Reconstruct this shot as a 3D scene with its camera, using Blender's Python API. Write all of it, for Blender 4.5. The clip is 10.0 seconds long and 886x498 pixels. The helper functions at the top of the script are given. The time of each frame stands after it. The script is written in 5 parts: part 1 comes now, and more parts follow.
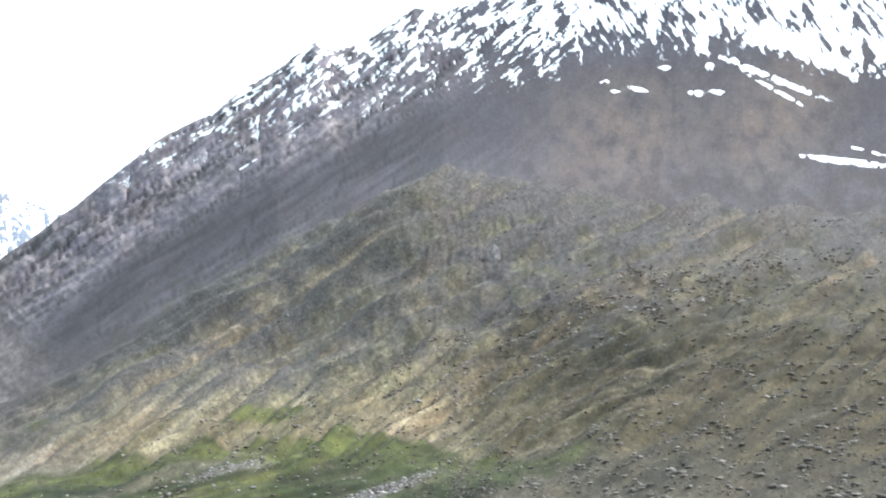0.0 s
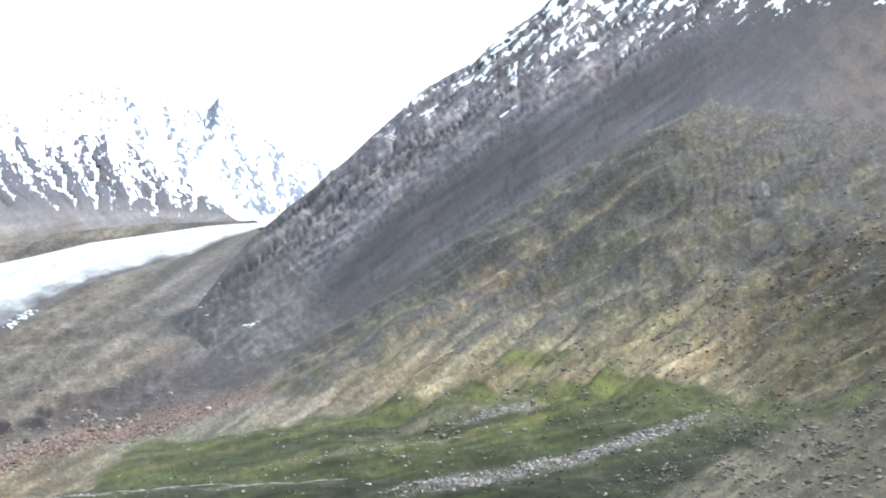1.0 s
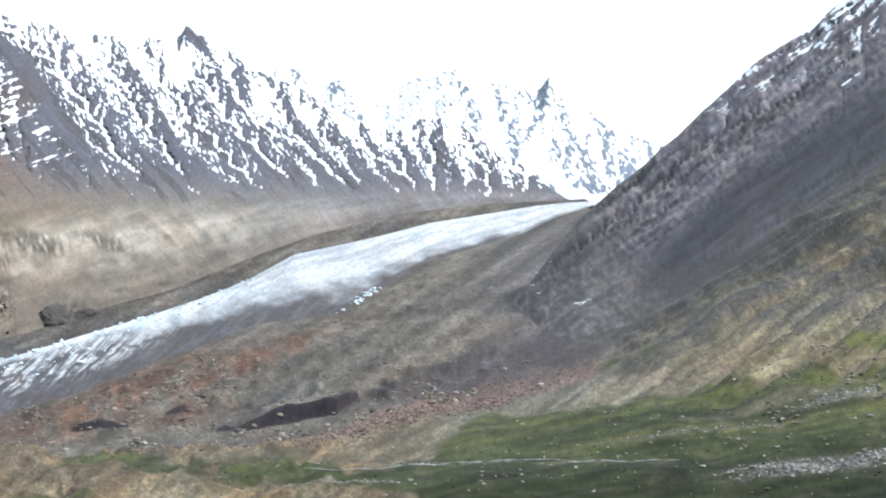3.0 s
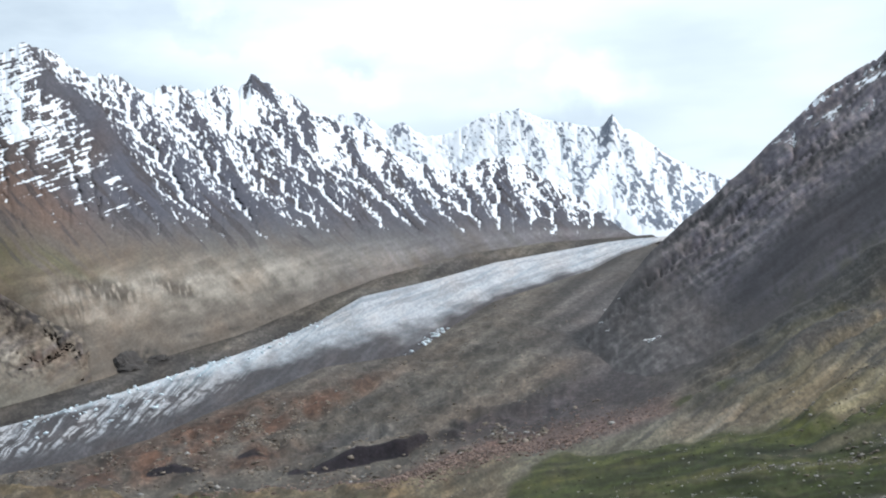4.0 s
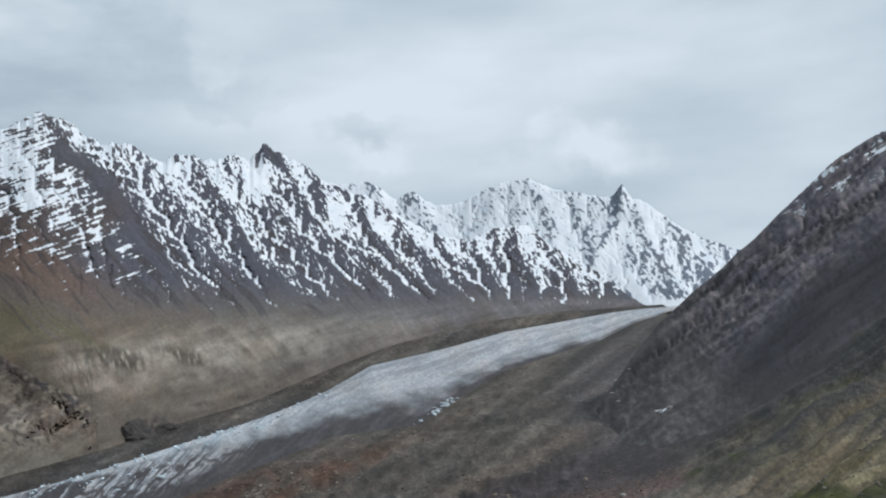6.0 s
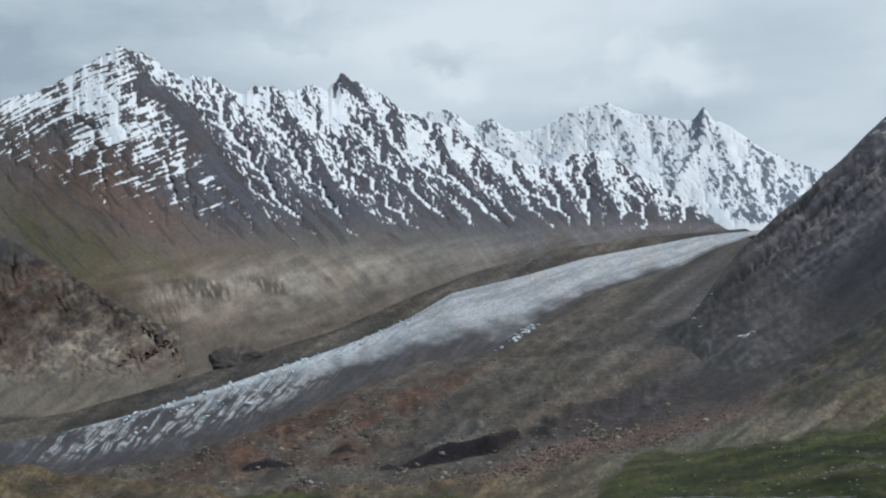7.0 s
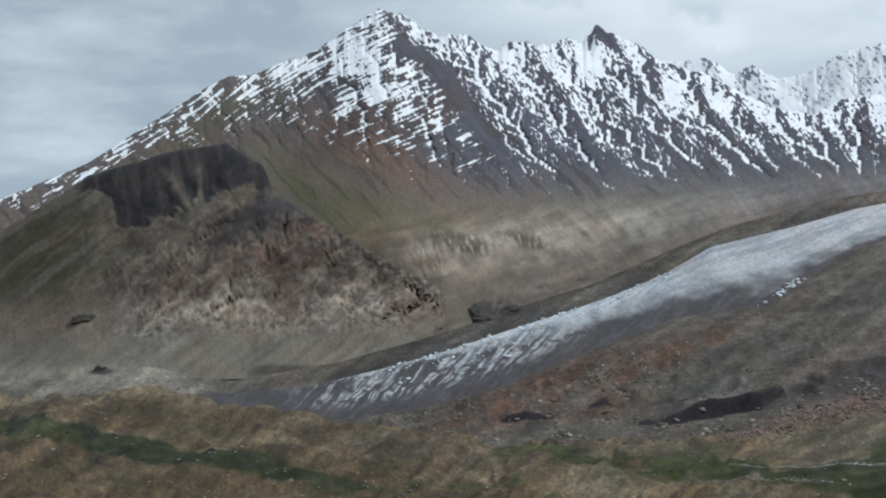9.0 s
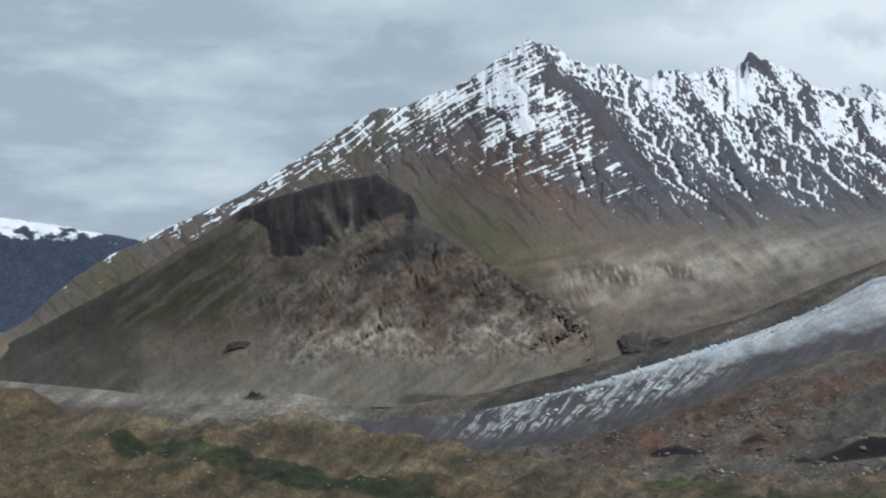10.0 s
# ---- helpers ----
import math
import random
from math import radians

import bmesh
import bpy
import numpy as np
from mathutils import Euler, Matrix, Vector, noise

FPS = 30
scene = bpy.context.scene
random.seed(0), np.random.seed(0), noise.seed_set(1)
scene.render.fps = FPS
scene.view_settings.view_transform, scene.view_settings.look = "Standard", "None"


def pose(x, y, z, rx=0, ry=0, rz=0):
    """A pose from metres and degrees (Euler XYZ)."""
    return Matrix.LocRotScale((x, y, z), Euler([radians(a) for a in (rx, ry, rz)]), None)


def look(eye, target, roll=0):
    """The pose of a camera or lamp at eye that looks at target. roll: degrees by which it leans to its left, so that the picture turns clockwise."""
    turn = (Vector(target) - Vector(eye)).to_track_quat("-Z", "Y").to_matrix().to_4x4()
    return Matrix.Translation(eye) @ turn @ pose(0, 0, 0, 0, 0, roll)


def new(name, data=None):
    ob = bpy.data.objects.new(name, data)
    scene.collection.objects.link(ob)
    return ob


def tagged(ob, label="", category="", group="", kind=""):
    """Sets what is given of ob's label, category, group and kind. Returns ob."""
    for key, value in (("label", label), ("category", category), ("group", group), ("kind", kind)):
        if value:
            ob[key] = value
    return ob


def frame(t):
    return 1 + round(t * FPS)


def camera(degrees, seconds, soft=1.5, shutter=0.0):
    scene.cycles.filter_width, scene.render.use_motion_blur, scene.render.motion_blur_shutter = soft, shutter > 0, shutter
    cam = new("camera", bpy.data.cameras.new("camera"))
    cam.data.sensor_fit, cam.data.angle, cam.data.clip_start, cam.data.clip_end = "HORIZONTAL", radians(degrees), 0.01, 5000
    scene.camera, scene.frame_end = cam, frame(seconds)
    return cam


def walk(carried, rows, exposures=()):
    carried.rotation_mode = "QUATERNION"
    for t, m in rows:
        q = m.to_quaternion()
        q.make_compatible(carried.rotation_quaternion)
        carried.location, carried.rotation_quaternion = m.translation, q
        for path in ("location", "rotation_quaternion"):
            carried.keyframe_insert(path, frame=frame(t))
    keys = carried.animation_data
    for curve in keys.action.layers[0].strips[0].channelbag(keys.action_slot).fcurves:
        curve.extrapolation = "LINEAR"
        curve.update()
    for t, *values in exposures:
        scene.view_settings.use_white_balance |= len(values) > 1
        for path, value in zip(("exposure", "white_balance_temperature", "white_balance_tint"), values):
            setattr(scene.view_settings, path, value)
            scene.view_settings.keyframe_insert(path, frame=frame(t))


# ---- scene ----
# Camera: stands at a lookout on the pass road and turns to its left. The origin is the eye.
cam = camera(41.0, 10.0, soft=2.1)
PATH = [  # seconds, yaw, pitch, roll
    (0.0, -0.00, 5.50, 0.00),
    (0.5, 7.33, 3.83, 0.68),
    (1.0, 12.78, 2.91, 1.03),
    (1.5, 17.02, 1.68, 0.13),
    (2.0, 20.42, 1.20, 0.33),
    (2.5, 24.50, 1.30, 0.56),
    (3.0, 28.66, 2.11, 0.76),
    (3.2, 29.70, 1.97, 1.04),
    (4.5, 32.41, 6.61, 1.48),
    (5.0, 31.96, 8.71, 1.40),
    (6.3, 32.96, 6.27, 1.76),
    (6.5, 33.87, 5.32, 1.94),
    (7.0, 36.28, 4.08, 2.01),
    (7.5, 40.73, 3.39, 2.32),
    (8.0, 44.70, 2.30, 2.00),
    (8.5, 47.47, 1.64, 2.17),
    (9.0, 48.65, 2.29, 1.90),
    (9.5, 51.02, 4.09, 2.84),
    (10.0, 55.77, 3.95, 1.28),
]
EXPOSURES = [(0.0, 1.75, 6150, 9.5), (2.5, 1.5, 6100, 9.5), (3.2, 1.15, 6130, 10), (4.3, 0.46, 6230, 10.5), (4.6, 0.37, 6250, 10.5), (5.2, 0.10, 6200, 10), (6.5, -0.03, 6150, 9.5), (7.9, -0.10, 6150, 8.5), (8.6, 0.04, 6150, 8.5), (10.0, 0.08, 6150, 9)]
walk(cam, [(t, pose(0, 0, 0, 90 + p, r, y)) for t, y, p, r in PATH], EXPOSURES)

# World: high broken overcast over a pale sky, and one wide soft sun.
SUN_YAW, SUN_HEIGHT = -78.0, 42.0
world = bpy.data.worlds.new("overcast")
scene.world = world
world.use_nodes = True
wn, wl = world.node_tree.nodes, world.node_tree.links
wn.clear()


def wnode(kind, **settings):
    n = wn.new(kind)
    for key, value in settings.items():
        n.inputs[key.replace("_", " ")].default_value = value
    return n


sky = wn.new("ShaderNodeTexSky")
sky.sky_type, sky.sun_disc = "NISHITA", False
sky.sun_elevation, sky.sun_rotation = radians(SUN_HEIGHT), radians(-SUN_YAW)
sky.altitude = 4400
coord = wn.new("ShaderNodeTexCoord")
flat = wn.new("ShaderNodeMapping")
flat.inputs["Scale"].default_value = (1.0, 1.0, 3.4)
wl.new(coord.outputs["Generated"], flat.inputs["Vector"])
big = wnode("ShaderNodeTexNoise", Scale=2.6, Detail=5.0, Roughness=0.5)
wl.new(flat.outputs["Vector"], big.inputs["Vector"])
tone = wn.new("ShaderNodeValToRGB")
tone.color_ramp.elements[0].position, tone.color_ramp.elements[0].color = 0.20, (0.36, 0.43, 0.495, 1)
tone.color_ramp.elements[1].position, tone.color_ramp.elements[1].color = 0.66, (0.72, 0.785, 0.825, 1)
mid = tone.color_ramp.elements.new(0.46)
mid.color = (0.54, 0.62, 0.67, 1)
# The overcast is thicker down the valley, towards the west.
axis = wn.new("ShaderNodeSeparateXYZ")
wl.new(coord.outputs["Generated"], axis.inputs[0])
west = wnode("ShaderNodeMapRange", From_Min=0.80, From_Max=0.25, To_Min=0.0, To_Max=0.33)
thick = wnode("ShaderNodeMapRange", From_Min=-0.62, From_Max=-1.0, To_Min=0.0, To_Max=1.0)
wl.new(axis.outputs["Z"], west.inputs["Value"])
wl.new(axis.outputs["X"], thick.inputs["Value"])
product, less = wn.new("ShaderNodeMath"), wn.new("ShaderNodeMath")
product.operation, less.operation = "MULTIPLY", "SUBTRACT"
wl.new(west.outputs[0], product.inputs[0])
wl.new(thick.outputs[0], product.inputs[1])
# Rolls of cloud low over the valley, and single puffs and grey patches: bearing, rise, half width, half height in degrees, lift.
rolls = wnode("ShaderNodeTexNoise", Scale=7.0, Detail=6.0, Roughness=0.58)
wl.new(flat.outputs["Vector"], rolls.inputs["Vector"])


def wmath(op, a, b):
    n = wn.new("ShaderNodeMath")
    n.operation = op
    for i, v in enumerate((a, b)):
        if isinstance(v, (int, float)):
            n.inputs[i].default_value = v
        else:
            wl.new(v, n.inputs[i])
    return n.outputs[0]


def wvector(op, a, b):
    n = wn.new("ShaderNodeVectorMath")
    n.operation = op
    for i, v in enumerate((a, b)):
        if isinstance(v, tuple):
            n.inputs[i].default_value = v
        elif v is not None:
            wl.new(v, n.inputs[i])
    return n


rolled = wmath("MULTIPLY", wmath("SUBTRACT", rolls.outputs["Fac"], 0.5), wmath("MULTIPLY", thick.outputs[0], 1.25))
frayed = wnode("ShaderNodeTexNoise", Scale=16.0, Detail=5.0, Roughness=0.6)
wl.new(coord.outputs["Generated"], frayed.inputs["Vector"])
torn = wvector("SCALE", wvector("SUBTRACT", frayed.outputs["Color"], (0.5, 0.5, 0.5)).outputs[0], None)
torn.inputs["Scale"].default_value = 0.085
bent = wvector("ADD", coord.outputs["Generated"], torn.outputs[0])
cloud_sum = wmath("ADD", big.outputs["Fac"], rolled)
for b_, e_, w_, h_, lift in ((36.2, 13.5, 2.4, 0.8, -0.14), (57.3, 13.7, 2.4, 0.8, -0.12), (46.5, 17.2, 3.4, 1.6, -0.12), (43.3, 14.5, 3.2, 0.5, -0.08), (43.5, 15.2, 4.0, 0.5, -0.06),
                             (24.0, 12.0, 2.2, 1.3, 0.16), (35.2, 12.0, 1.9, 1.0, 0.10), (43.6, 16.6, 1.2, 1.4, 0.10), (28.0, 11.4, 3.6, 0.9, 0.08), (27.4, 13.0, 1.5, 0.6, 0.08)):
    cb, ce = radians(b_), radians(e_)
    off = wvector("SUBTRACT", bent.outputs[0], (-math.sin(cb) * math.cos(ce), math.cos(cb) * math.cos(ce), math.sin(ce)))
    wide_, tall_ = 1 / (radians(w_) * 1.4), 1 / (radians(h_) * 1.4)
    near_ = wvector("LENGTH", wvector("MULTIPLY", off.outputs[0], (wide_, wide_, tall_)).outputs[0], None)
    fade_ = wnode("ShaderNodeMapRange", From_Min=1.0, From_Max=0.15, To_Min=0.0, To_Max=lift)
    fade_.interpolation_type = "SMOOTHSTEP"
    wl.new(near_.outputs["Value"], fade_.inputs["Value"])
    cloud_sum = wmath("ADD", cloud_sum, fade_.outputs[0])
wl.new(cloud_sum, less.inputs[0])
wl.new(product.outputs[0], less.inputs[1])
wl.new(less.outputs[0], tone.inputs["Fac"])
cover = wnode("ShaderNodeTexNoise", Scale=1.7, Detail=4.0, Roughness=0.5)
wl.new(flat.outputs["Vector"], cover.inputs["Vector"])
gap = wnode("ShaderNodeMapRange", From_Min=0.28, From_Max=0.42)
wl.new(cover.outputs["Fac"], gap.inputs["Value"])
back_sky, back_cloud, both = wnode("ShaderNodeBackground", Strength=0.10), wnode("ShaderNodeBackground", Strength=1.0), wn.new("ShaderNodeMixShader")
wl.new(sky.outputs["Color"], back_sky.inputs["Color"])
wl.new(tone.outputs["Color"], back_cloud.inputs["Color"])
wl.new(gap.outputs["Result"], both.inputs[0])
wl.new(back_sky.outputs[0], both.inputs[1])
wl.new(back_cloud.outputs[0], both.inputs[2])
wl.new(both.outputs[0], wn.new("ShaderNodeOutputWorld").inputs["Surface"])

sun = new("sun", bpy.data.lights.new("sun", "SUN"))
sun.data.energy, sun.data.angle, sun.data.color = 2.3, radians(9), (1.0, 0.97, 0.93)
_sy, _sh = radians(SUN_YAW), radians(SUN_HEIGHT)
sun.matrix_world = look((-math.sin(_sy) * math.cos(_sh) * 900, math.cos(_sy) * math.cos(_sh) * 900, math.sin(_sh) * 900), (0, 0, 0))


# ---- noise and curves ----
_rng = np.random.RandomState(7)
_perm = _rng.permutation(1024)
_grad = _rng.uniform(0, 2 * math.pi, 1024)
_gx, _gy = np.cos(_grad), np.sin(_grad)


def perlin(x, y, seed=0):
    """Gradient noise, about -0.7 to 0.7."""
    xi, yi = np.floor(x).astype(np.int64), np.floor(y).astype(np.int64)
    fx, fy = x - xi, y - yi
    u, v = fx * fx * fx * (fx * (fx * 6 - 15) + 10), fy * fy * fy * (fy * (fy * 6 - 15) + 10)

    def corner(i, j):
        h = _perm[(_perm[(xi + i + seed * 37) & 1023] + yi + j) & 1023]
        return _gx[h] * (fx - i) + _gy[h] * (fy - j)
    a, b, c, d = corner(0, 0), corner(1, 0), corner(0, 1), corner(1, 1)
    return (a + u * (b - a)) * (1 - v) + (c + u * (d - c)) * v


def fbm(x, y, octaves=4, seed=0, gain=0.5):
    total, amp = 0, 1.0
    for k in range(octaves):
        total = total + amp * perlin(x * 2 ** k, y * 2 ** k, seed + k)
        amp *= gain
    return total


def ridged(x, y, octaves=3, seed=0, gain=0.5):
    """Sharp crests at 1, hollows near 0."""
    total, amp, norm = 0, 1.0, 0
    for k in range(octaves):
        total = total + amp * (1 - 2 * np.abs(perlin(x * 2 ** k, y * 2 ** k, seed + k)))
        norm += amp
        amp *= gain
    return total / norm


def step(x, a, b):
    t = np.clip((x - a) / (b - a), 0, 1)
    return t * t * (3 - 2 * t)


def mixed(a, b, m):
    return a + (np.asarray(b) - a) * m[..., None]


def varied(colour, field, amount):
    """Lighter and darker by a field of about -1 to 1."""
    return colour * np.exp(amount * np.clip(field, -1, 1))[..., None]


def ranked(field):
    """The field's values turned into their ranks, 0 to 1."""
    grid = np.quantile(field[::3, ::3], np.linspace(0, 1, 200))
    return np.interp(field, grid + np.arange(200) * 1e-9, np.linspace(0, 1, 200))


def through_knots(x, kx, ky):
    """A smooth curve through the knots that does not overshoot."""
    kx, ky = np.asarray(kx, float), np.asarray(ky, float)
    h, d = np.diff(kx), np.diff(ky) / np.diff(kx)
    m = np.zeros(len(kx))
    m[0], m[-1] = d[0], d[-1]
    for i in range(1, len(kx) - 1):
        m[i] = 0 if d[i - 1] * d[i] <= 0 else 2 * d[i - 1] * d[i] / (d[i - 1] + d[i])
    x = np.clip(x, kx[0], kx[-1])
    i = np.clip(np.searchsorted(kx, x) - 1, 0, len(h) - 1)
    t = (x - kx[i]) / h[i]
    return ((1 + 2 * t) * (1 - t) ** 2 * ky[i] + t * (1 - t) ** 2 * h[i] * m[i] + t * t * (3 - 2 * t) * ky[i + 1] + t * t * (t - 1) * h[i] * m[i + 1])


def line(bearing, pairs):
    """Straight pieces through (bearing, value) pairs."""
    return np.interp(bearing, [p[0] for p in pairs], [p[1] for p in pairs])


def evened(values, n):
    """A running mean over n neighbours, to even out a skyline."""
    padded = np.concatenate([np.full(n, values[0]), values, np.full(n, values[-1])])
    for _ in range(2):
        padded = np.convolve(padded, np.ones(n) / n, "same")
    return padded[n:-n]


class Sheet:
    """A piece of land laid out round the lookout: contour lines, each a distance and a rise in degrees for every bearing,
    are joined by a smooth profile."""

    def __init__(self, bearing, lines, rows, reach=1000.0):
        self.reach = reach
        R = np.array([l[0] for l in lines])
        Z = np.array([l[0] * np.tan(np.radians(l[1])) for l in lines])
        h, d = np.diff(R, axis=0), None
        d = np.diff(Z, axis=0) / h
        M = np.zeros_like(Z)
        M[0], M[-1] = d[0], d[-1]
        same = d[:-1] * d[1:] > 0
        M[1:-1] = np.where(same, 2 * d[:-1] * d[1:] / np.where(same, d[:-1] + d[1:], 1), 0)
        rr, zz, vv = [], [], []
        for k, n in enumerate(rows):
            last = k == len(rows) - 1
            for t in np.linspace(0, 1, n, endpoint=last):
                rr.append(R[k] + h[k] * t)
                zz.append((1 + 2 * t) * (1 - t) ** 2 * Z[k] + t * (1 - t) ** 2 * h[k] * M[k] + t * t * (3 - 2 * t) * Z[k + 1] + t * t * (t - 1) * h[k] * M[k + 1])
                vv.append(np.full(len(bearing), k + t))
        self.r, self.z, self.v = np.array(rr), np.array(zz), np.array(vv)
        self.b = np.broadcast_to(bearing, self.r.shape).copy()
        self.rise = np.degrees(np.arctan2(self.z, self.r))
        # Texture coordinates in metres from bearing and rise, fitted to the camera's view; on the land they stretch
        # down the slope.
        self.fx, self.fy = np.radians(self.b) * reach, np.radians(self.rise) * reach
        self.place()

    def place(self):
        a = np.radians(self.b)
        self.x, self.y = -np.sin(a) * self.r, np.cos(a) * self.r

    def swell(self, metres):
        """Brings parts of the face forward along the sight lines, or sets them back."""
        k = 1 - metres / self.r
        self.r, self.z = self.r * k, self.z * k
        self.place()

    def bulge(self, metres):
        """Raises parts of the face square to it, or hollows them out."""
        n = self.normals()
        a = np.radians(self.b)
        self.r = self.r + metres * (n[..., 1] * np.cos(a) - n[..., 0] * np.sin(a))
        self.z = self.z + metres * n[..., 2]
        self.place()

    def blob(self, b, e, sb, se, turn=0.0):
        """1 inside an ellipse at a bearing and rise, fading out."""
        c, s = math.cos(radians(turn)), math.sin(radians(turn))
        u, v = self.b - b, self.rise - e
        return np.exp(-(((u * c + v * s) / sb) ** 2 + ((v * c - u * s) / se) ** 2) ** 1.5)

    def height(self, x, y):
        """The height of the finished land at places of the plan."""
        b, r = np.degrees(np.arctan2(-x, y)), np.hypot(x, y)
        j = np.clip(np.searchsorted(self.b[0], b), 1, self.b.shape[1] - 1)
        out = np.zeros(len(x))
        for n, (jj, rad) in enumerate(zip(j, r)):
            out[n] = np.interp(rad, self.r[:, jj], self.z[:, jj])
        return out

    def normals(self):
        co = np.stack([self.x, self.y, self.z], -1)
        n = np.cross(np.gradient(co, axis=1), np.gradient(co, axis=0))
        n *= np.sign(n[..., 2:3] + 1e-9)
        return n / np.maximum(np.linalg.norm(n, axis=-1, keepdims=True), 1e-9)

    def mesh(self, name, material, colour, snow=None, grass=None, parent=None, closed=False, keep=None):
        """The land as one object, or of it the piece where keep is true."""
        nr, nc = self.r.shape
        me = bpy.data.meshes.new(name)
        idx = np.arange(nr * nc).reshape(nr, nc)
        right = np.roll(idx, -1, axis=1) if closed else idx[:, 1:]
        left = idx if closed else idx[:, :-1]
        quads = np.stack([left[:-1], left[1:], right[1:], right[:-1]], -1).reshape(-1, 4)
        used = np.arange(nr * nc)
        if keep is not None:
            quads = quads[keep.ravel()[quads[:, 0]]]
            used, flat = np.unique(quads, return_inverse=True)
            quads = flat.reshape(-1, 4)
        co = np.stack([self.x, self.y, self.z], -1).reshape(-1, 3)[used].astype(np.float32)
        me.vertices.add(len(co))
        me.vertices.foreach_set("co", co.ravel())
        me.loops.add(quads.size)
        me.loops.foreach_set("vertex_index", quads.ravel().astype(np.int32))
        me.polygons.add(len(quads))
        me.polygons.foreach_set("loop_start", np.arange(0, quads.size, 4, dtype=np.int32))
        me.polygons.foreach_set("use_smooth", np.ones(len(quads), bool))
        me.update(calc_edges=True)
        at = me.attributes.new("earth", "FLOAT_COLOR", "POINT")
        at.data.foreach_set("color", np.concatenate([colour.reshape(-1, 3)[used], np.ones((len(co), 1))], 1).ravel().astype(np.float32))
        climb = np.arctan2(self.z, np.maximum(self.r, 1)) * self.reach
        view_uv = np.stack([self.fx, climb, self.r * 0.03], -1).reshape(-1, 3)[used].astype(np.float32)
        me.attributes.new("view_uv", "FLOAT_VECTOR", "POINT").data.foreach_set("vector", view_uv.ravel())
        for key, values in (("snow", snow), ("grass", grass)):
            if values is not None:
                me.attributes.new(key, "FLOAT", "POINT").data.foreach_set("value", values.ravel()[used].astype(np.float32))
        if keep is not None:
            me.normals_split_custom_set_from_vertices(self.normals().reshape(-1, 3)[used].astype(np.float32))
        me.materials.append(material)
        ob = new(name, me)
        ob.parent = parent
        return ob


def blurred(a, n):
    """A box mean over n cells each way, twice."""
    for _ in range(2):
        for axis in (0, 1):
            pad = [(0, 0), (0, 0)]
            pad[axis] = (n + 1, n)
            c = np.cumsum(np.pad(a, pad, "edge"), axis=axis)
            a = (np.roll(c, -2 * n - 1, axis) - c).take(range(a.shape[axis]), axis) / (2 * n + 1)
    return a


def steps_of(low, top, cell):
    return low + cell * np.arange(int(round((top - low) / cell)) + 1)


class Carved:
    """A mountain face worn by running water: gullies join on their way down and leave ribs between them.
    lie(bearing, rise) is the shape before the wear; the water runs off it."""

    def __init__(self, b0, b1, e0, e1, lie, seed, cells=(0.2, 0.1, 0.05), rounds=(40, 22, 10), wear=0.02, keep=1.2, rough=0.2):
        h = old = None
        for cell, n in zip(cells, rounds):
            b, e = steps_of(b0, b1, cell), steps_of(e0, e1, cell)
            bb, ee = np.meshgrid(b, e)
            base = lie(bb, ee)
            grit = fbm(bb / (cell * 5), ee / (cell * 5), 3, seed)
            if h is None:
                h = base + rough * fbm(bb / 1.1, ee / 1.1, 4, seed + 5)
            else:
                h = self.sampled(h, old, bb, ee)
            h = h + grit * cell * 0.8
            old = (b0, e0, cell)
            form = blurred(base, max(1, int(keep / cell / 2)))
            cols = np.arange(len(b))
            reach = np.arange(-3, 4)
            far = np.hypot(reach, 1.0)
            for _ in range(n):
                padded = np.pad(h, ((0, 0), (3, 3)), constant_values=1e9)
                drop = np.stack([(h[1:] - padded[:-1, 3 + o:3 + o + len(b)]) / f for o, f in zip(reach, far)])
                pick = drop.argmax(0)
                to = np.clip(cols + reach[pick], 0, len(b) - 1)
                gone = far[pick] * cell
                area = np.full(h.shape, cell * cell)
                for i in range(len(e) - 1, 0, -1):
                    area[i - 1] += np.bincount(to[i - 1], area[i], len(b))
                force = wear * area[1:] ** 0.45 / gone
                for i in range(1, len(e)):
                    below = h[i - 1][to[i - 1]]
                    h[i] = np.where(below < h[i], (h[i] + force[i - 1] * below) / (1 + force[i - 1]), h[i])
                h += (blurred(h, 1) - h) * 0.10
                h += (form - blurred(h, max(1, int(keep / cell / 2)))) * 0.4
        self.grid = old
        self.h = h
        c = old[2]
        self.broad = self.scaled(h - blurred(h, int(1.0 / c)))
        self.fine = self.scaled(h - blurred(h, int(0.12 / c)))
        self.side = self.scaled(np.gradient(blurred(h, 1), axis=1))
        self.stream = self.scaled(np.log(area))

    @staticmethod
    def scaled(a):
        return np.clip(a / (a.std() + 1e-9), -3, 3)

    @staticmethod
    def sampled(a, grid, b, e):
        b0, e0, cell = grid
        x, y = np.clip((b - b0) / cell, 0, a.shape[1] - 1.001), np.clip((e - e0) / cell, 0, a.shape[0] - 1.001)
        i, j = y.astype(int), x.astype(int)
        u, v = x - j, y - i
        return (a[i, j] * (1 - u) + a[i, j + 1] * u) * (1 - v) + (a[i + 1, j] * (1 - u) + a[i + 1, j + 1] * u) * v

    def at(self, key, sheet):
        return self.sampled({"broad": self.broad, "fine": self.fine, "side": self.side, "stream": self.stream}[key], self.grid, sheet.b, sheet.rise)


